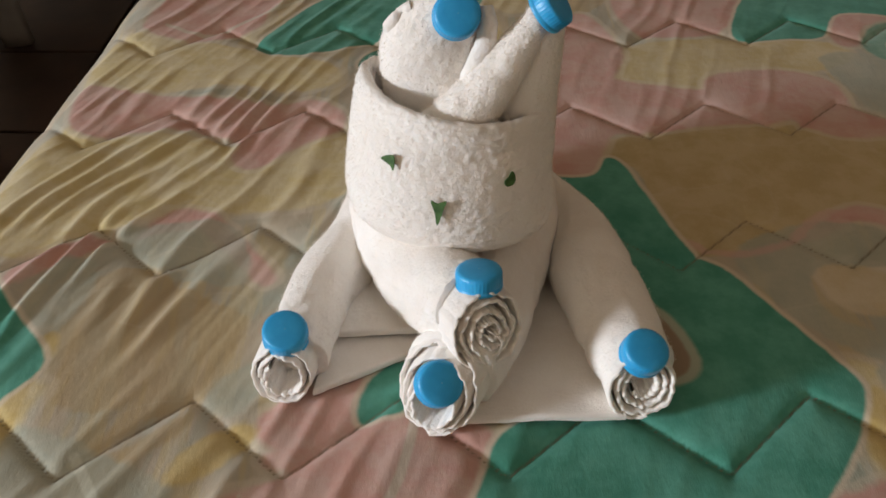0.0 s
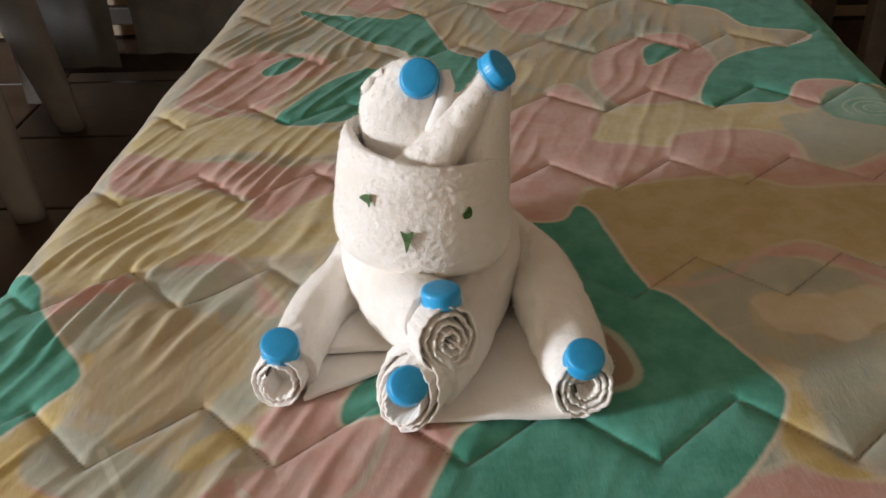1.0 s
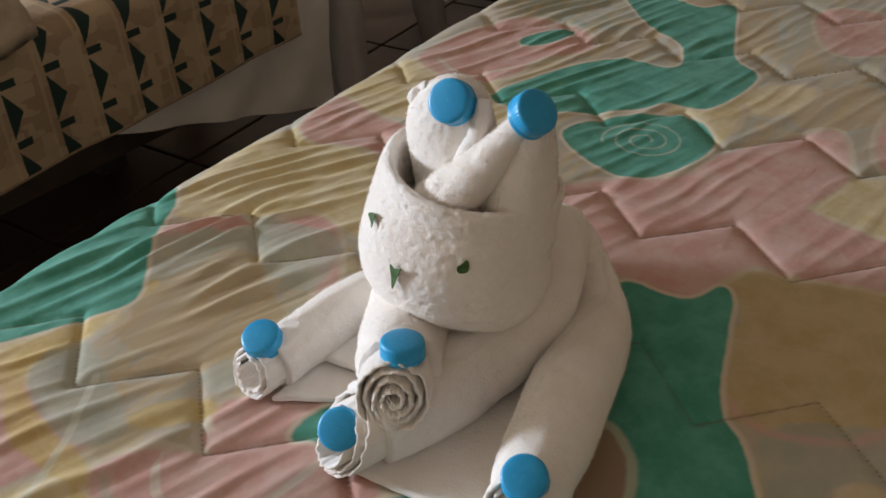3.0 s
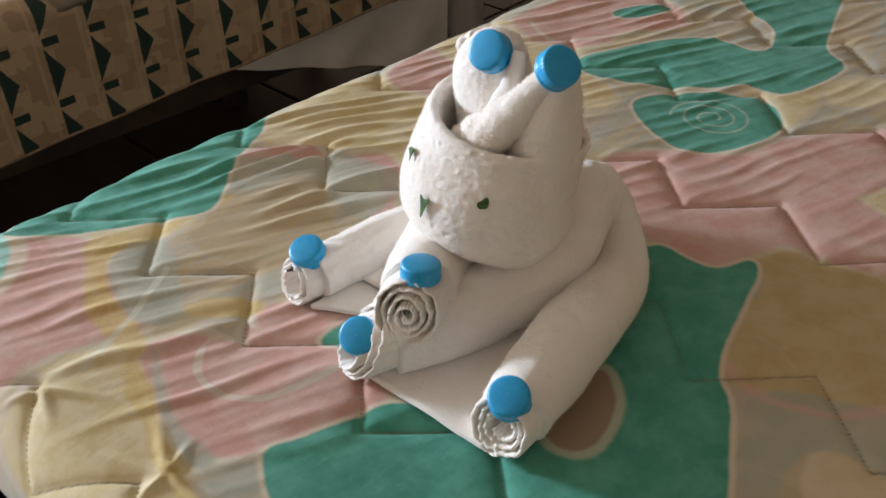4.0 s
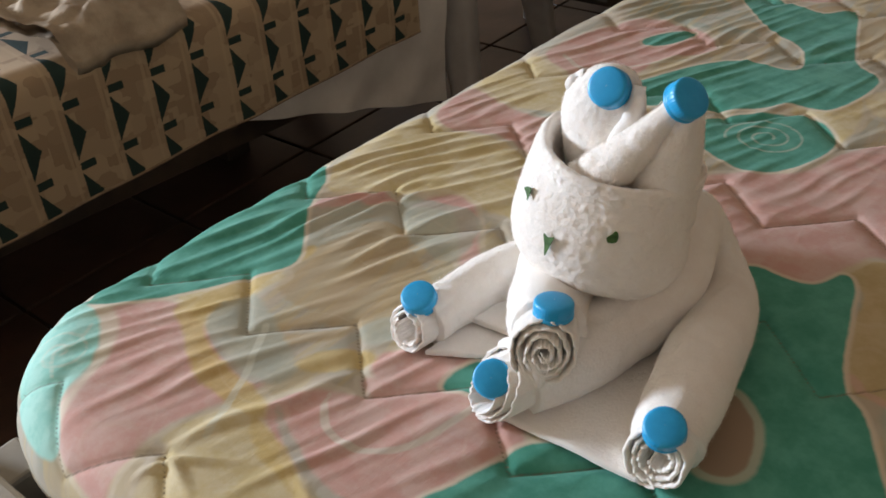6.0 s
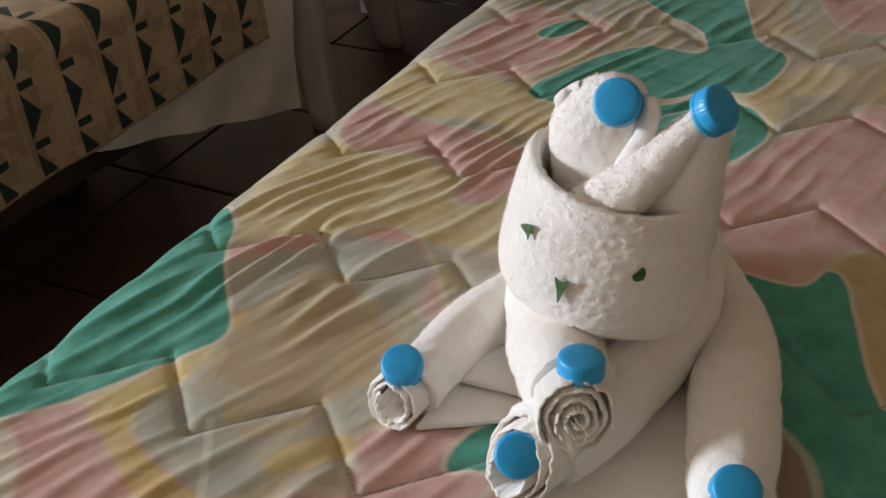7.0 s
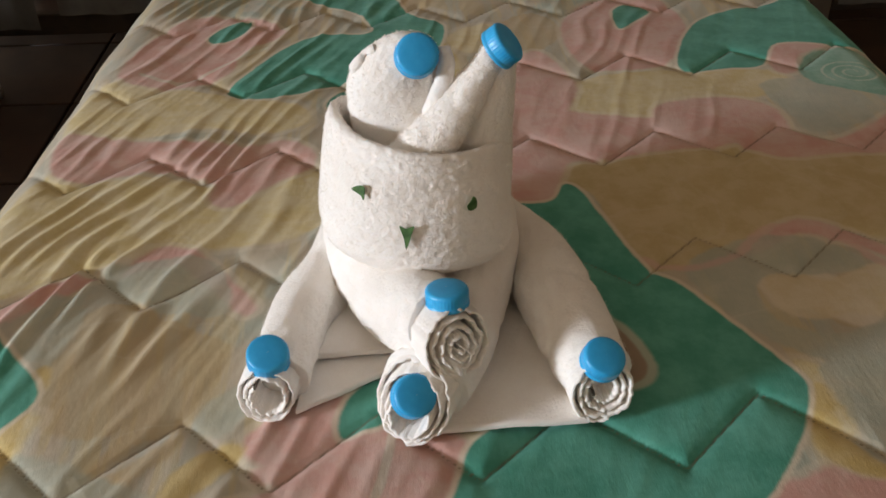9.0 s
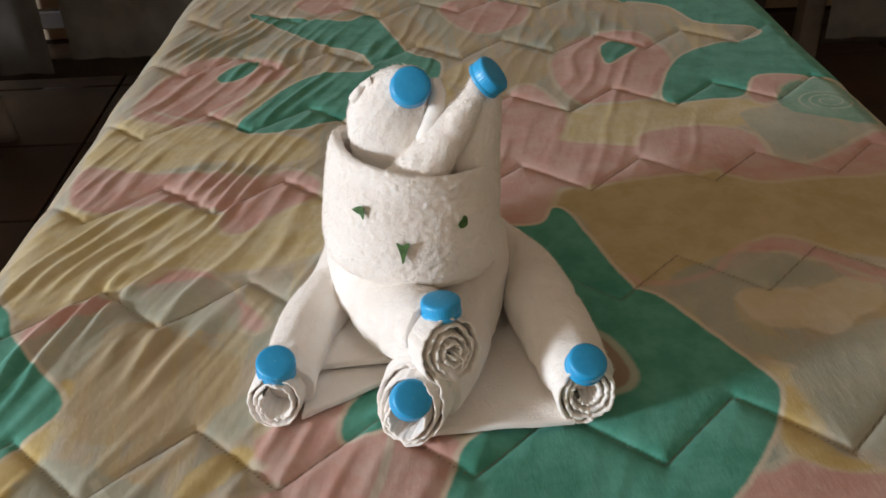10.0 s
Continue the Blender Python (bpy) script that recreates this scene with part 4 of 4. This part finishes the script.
def bottle_cap():
    """A ribbed plastic screw cap, open below."""
    cap = empty("bottle_cap")
    r, h, n = 0.0141, 0.0120, 120
    prof = [(r - 0.0014, 0.0), (r - 0.0002, 0.0), (r, 0.0006), (r, 0.0024), (r - 0.0006, 0.0029), (r - 0.0004, 0.0034), (r - 0.0004, h - 0.0026), (r - 0.0007, h - 0.0013), (r - 0.0015, h - 0.0005),
            (r - 0.0028, h - 0.0001), (r * 0.5, h + 0.0003), (0.0002, h + 0.0005)]
    a = np.linspace(0, 2 * np.pi, n, endpoint=False)
    rows = []
    for i, (k, z) in enumerate(prof):
        rib = 0.00014 * np.where(np.arange(n) % 3 == 0, -1, 1) if 4 < i < 8 else 0.0
        kk = k + rib
        rows.append(np.stack([np.cos(a) * kk, np.sin(a) * kk, np.full(n, z)], axis=1))
    rows.insert(0, np.stack([np.cos(a) * (r - 0.0014), np.sin(a) * (r - 0.0014), np.full(n, h - 0.0015)], axis=1))
    sheet_mesh("shell", np.stack(rows), len(rows), n, CAP, cap, wrap=True)
    return tagged(cap, "ribbed blue plastic bottle cap resting on the white towel", "bottle cap", "bottle caps on the towel animal")


def on_normal(place, normal, spin=0.0):
    m = Vector(normal).normalized().to_track_quat("Z", "Y").to_matrix().to_4x4()
    return Matrix.Translation(place) @ m @ pose(0, 0, 0, 0, 0, spin)


def caps():
    first = bottle_cap()
    spots = [((-0.095, 0.403, 0.043), (0.08, -0.35, 0.93)), ((-0.0020, 0.3700, 0.0338), (0.25, -0.62, 0.73)), ((0.119, 0.387, 0.0428), (0.15, -0.40, 0.90)),
             ((0.021, 0.411, 0.081), (-0.02, 0.12, 1.0)), ((0.008, 0.496, 0.205), (0.10, -0.82, 0.55)), ((0.063, 0.499, 0.209), (0.72, -0.20, 0.66))]
    for i, (p, nrm) in enumerate(spots):
        nv = Vector(nrm).normalized()
        m = on_normal(Vector(p) + Vector((0, 0, BED)) - nv * 0.007, nrm, 37 * i)
        if i == 0:
            first.matrix_basis = m
        else:
            copy_thing(first, m)


def leaf_piece(outline, place, size, label):
    bm = bmesh.new()
    outline = [(size * x, size * y) for x, y in outline]
    pts = spline(outline, 3, closed=True) if len(outline) > 4 else np.asarray(outline, float)
    top = [bm.verts.new((x, y, 0.0008 + 3 * (x * x) - 4 * y * y)) for x, y in pts]
    low = [bm.verts.new((x, y, 0.0002 + 3 * (x * x) - 4 * y * y)) for x, y in pts]
    bm.faces.new(top)
    bm.faces.new(low[::-1])
    for i in range(len(pts)):
        j = (i + 1) % len(pts)
        bm.faces.new((top[i], low[i], low[j], top[j]))
    ob = part("leaf_piece", bm, LEAF, smooth=False)
    face = bpy.data.objects["head"].data
    spot = min(face.vertices, key=lambda v: (v.co - Vector(place) - Vector((0, 0, BED))).length)
    nrm = spot.normal if spot.normal.y < 0 else -spot.normal
    ob.matrix_world = on_normal(spot.co + nrm * 0.0019, nrm)
    return tagged(ob, label, "leaf", "leaf pieces of the face")


def leaves():
    leaf_piece([(-0.0075, 0.0006), (-0.002, 0.0046), (0.0035, 0.0044), (0.0052, -0.0046), (0.0022, -0.0022), (-0.003, -0.001)], (-0.032, 0.4575, 0.129), 0.85, "curved torn green leaf as an eye of the towel animal")
    leaf_piece([(-0.003, -0.004), (0.003, -0.0035), (0.0045, 0.002), (0.0025, 0.005), (-0.001, 0.002), (-0.0042, 0.0)], (0.042, 0.4495, 0.121), 0.9, "small torn green leaf as an eye of the towel animal")
    leaf_piece([(-0.0045, 0.0062), (-0.0005, 0.0048), (0.0045, 0.0065), (0.003, 0.001), (0.0, -0.0085), (-0.0018, -0.001)], (-0.002, 0.4425, 0.106), 1.05, "pointed dark green leaf as the towel animal's nose")


animal = tagged(empty("towel_animal"), "white terry towels folded into a sitting animal on the quilt", "towel animal")
towel_body(animal)
tube("loose_thread", [(0.021, 0.3905, 0.060, 0.0003), (0.028, 0.386, 0.059, 0.0003), (0.034, 0.385, 0.053, 0.0003), (0.033, 0.3845, 0.045, 0.0003)], LOOPS, animal, ring=6, crease=0.0, rough=0.0)
towel_head(animal)
caps()
leaves()


# ---- the second bed and the things beyond ----
def bed_two():
    turn = radians(-5.0)
    bed = tagged(empty("single_bed", (-1.365, 0.45, 0)), "low single bed under a patterned woven bedspread", "bed")
    block("mattress", (0.74, 1.6, 0.17), (-0.01, 0.0, 0.33), MATTRESS, bed, bevel=0.03)
    block("bed_frame", (0.72, 1.62, 0.10), (-0.01, 0.0, 0.19), DARKWOOD, bed)
    for x in (-0.3, 0.12):
        for y in (-0.75, 0.6):
            block("leg", (0.06, 0.06, 0.14), (x, y, 0.07), DARKWOOD, bed)
    bed.rotation_euler = (0, 0, turn)
    # bedspread: across the top, over the near edge and down
    n, k = 110, 260
    s = np.linspace(0, 1.0, n)
    t = np.linspace(-1.0, 0.88, k)
    top, r = 0.80, 0.035
    S, T = np.meshgrid(s * 1.06, t)
    drop = S - top
    ang = np.clip(drop / r, 0, np.pi / 2)
    x = -0.40 + np.minimum(S, top) + r * np.sin(ang)
    hang = np.maximum(drop - r * np.pi / 2, 0)
    long = 0.1945 - 0.055 * (T + 0.02)
    z = 0.435 - r * (1 - np.cos(ang)) - hang * long / 0.205
    v = np.stack([x, T, z], axis=-1)
    w = wave(v, 6, 2.0)
    v[..., 0] += 0.008 * w * np.clip(hang / 0.1, 0, 1) + 0.002 * np.sin(T * 30 + 2 * w) * np.clip(hang / 0.2, 0, 1)
    v[..., 2] += 0.006 * wave(v, 9, 7.0) * (hang <= 0)
    c, sn = math.cos(turn), math.sin(turn)
    world_v = np.stack([-1.365 + v[..., 0] * c - v[..., 1] * sn, 0.45 + v[..., 0] * sn + v[..., 1] * c, v[..., 2]], axis=-1)
    ob = sheet_mesh("bedspread", world_v, k, n, SPREAD)
    uv = ob.data.uv_layers.new(name="UVMap")
    loops = np.empty(len(ob.data.loops), np.int32)
    ob.data.loops.foreach_get("vertex_index", loops)
    flat = np.stack([T.ravel() - 0.0087 + 0.725, 0.0567 + 0.888 + (1.06 - S.ravel())], axis=1)[loops]
    uv.data.foreach_set("uv", flat.astype(np.float32).ravel())
    edge = world_v[:, -1]
    ring = np.linspace(0, 2 * np.pi, 8, endpoint=False)
    roll = np.stack([np.cos(ring) * 0.002, np.zeros(8), np.sin(ring) * 0.0025], axis=1)
    sheet_mesh("hem", edge[:, None, :] + roll[None], len(edge), 8, BINDING, ob, wrap=True)
    tagged(ob, "tan woven bedspread with dark green triangles hanging over a bed", "bedspread")
    # white under-sheet that hangs below it near the far end
    n, k = 40, 120
    s, t = np.meshgrid(np.linspace(0, 1, n), np.linspace(0.435, 0.985, k))
    f = (t - 0.435) / 0.52
    zt, zb = 0.32, 0.222 - 0.16 * f
    z = zt + (zb - zt) * s
    x = 0.418 - 0.02 * s + 0.006 * np.sin(t * 40 + s * 5) * s
    v = np.stack([-1.365 + x * c - t * sn, 0.45 + x * sn + t * c, z], axis=-1)
    v[..., 0] += 0.006 * wave(v, 14, 5.0)
    tagged(sheet_mesh("hanging_sheet", v, k, n, SHEET), "creased white bed sheet hanging below the bedspread", "bed sheet")


def draped_towel():
    """A beige towel dropped over the second bed's edge."""
    n, k = 70, 60
    s, t = np.meshgrid(np.linspace(-1, 1, n), np.linspace(0, 1, k))
    x = -1.10 + 0.215 * t ** 0.8
    y = 0.665 + 0.115 * s * (1 - 0.15 * t) + 0.03 * t
    z = BED + 0.035 - 0.05 * np.clip((t - 0.72) / 0.28, 0, 1) ** 1.5 + 0.006 * np.sin(s * 5 + 3 * t)
    v = np.stack([x, y, z], axis=-1)
    v[..., 2] += 0.026 * np.abs(wave(v, 16, 3.0)) + 0.006 * wave(v, 55, 5.0)
    low = v.copy()
    low[..., 2] -= 0.018
    low[..., 0] -= 0.004
    rows = np.concatenate([v, low[::-1]], axis=0)
    tagged(sheet_mesh("draped_towel", rows, len(rows), n, CLOTH), "crumpled beige towel draped over the bed's edge", "towel")


def plastic_chair():
    chair = tagged(empty("plastic_chair", (-1.110, 1.596, 0)), "white plastic chair with splayed tapered legs", "chair")

    def leg(x, y, sx, sy):
        rows = []
        for h in np.linspace(0, 1, 14):
            w = 0.030 + 0.024 * h
            cx, cy = x + sx * 0.06 * (1 - h), y + sy * 0.04 * (1 - h)
            a = np.linspace(0, 2 * np.pi, 24, endpoint=False)
            sq = lambda q: np.sign(q) * np.abs(q) ** 0.6
            rows.append(np.stack([cx + w * sq(np.cos(a)), cy + w * 0.7 * sq(np.sin(a)), np.full(24, 0.42 * h)], axis=1))
        sheet_mesh("leg", np.stack(rows), 14, 24, PLASTIC, chair, wrap=True, cap=True)

    for x, y in ((0.17, -0.17), (0.17, 0.17), (-0.17, -0.17), (-0.17, 0.17)):
        leg(x, y, np.sign(x), np.sign(y))
    block("seat", (0.44, 0.42, 0.03), (0, 0, 0.43), PLASTIC, chair, bevel=0.012)
    block("backrest", (0.42, 0.025, 0.40), (0, 0.21, 0.64), PLASTIC, chair, bevel=0.01)
    for x in (-0.22, 0.22):
        block("armrest", (0.045, 0.40, 0.025), (x, 0, 0.64), PLASTIC, chair, bevel=0.01)
        block("arm_post", (0.04, 0.04, 0.20), (x, -0.18, 0.53), PLASTIC, chair, bevel=0.01)
    chair.rotation_euler = (0, 0, radians(10))


def covered_table(x, y, w):
    """A dark table by the far wall with pale cloths hanging in front of its legs."""
    table = tagged(empty("covered_table", (x, y, 0)), "dark wooden table with pale cloths hanging from its edge", "table")
    block("tabletop", (w + 0.1, 0.46, 0.035), (0, 0, 0.74), DARKWOOD, table)
    for px in (-w / 2, w / 2):
        for py in (-0.18, 0.18):
            block("leg", (0.05, 0.05, 0.72), (px, py, 0.36), WORNWOOD, table)
    block("rail", (w - 0.06, 0.03, 0.05), (0, -0.18, 0.10), DARKWOOD, table)
    block("rail", (w - 0.06, 0.03, 0.05), (0, 0.18, 0.10), DARKWOOD, table)
    for k, (a, b, low) in enumerate(((-0.38, -0.12, 0.11), (-0.07, 0.36, 0.14))):
        n, m = 60, 30
        s, t = np.meshgrid(np.linspace(a, b, n), np.linspace(0, 1, m))
        v = np.stack([s * w / 0.8, -0.245 + 0.004 * np.sin(s * 60 + k) * t, 0.755 + (low - 0.755) * t], axis=-1)
        v[..., 1] += 0.005 * wave(v, 10, k)
        v[..., 2] = 0.755 + (low - 0.755) * t
        sheet_mesh("hanging_cloth", v, m, n, GREYCLOTH, table)


bed_two()
draped_towel()
plastic_chair()
covered_table(-0.70, 2.20, 0.74)
covered_table(1.35, 2.20, 0.74)
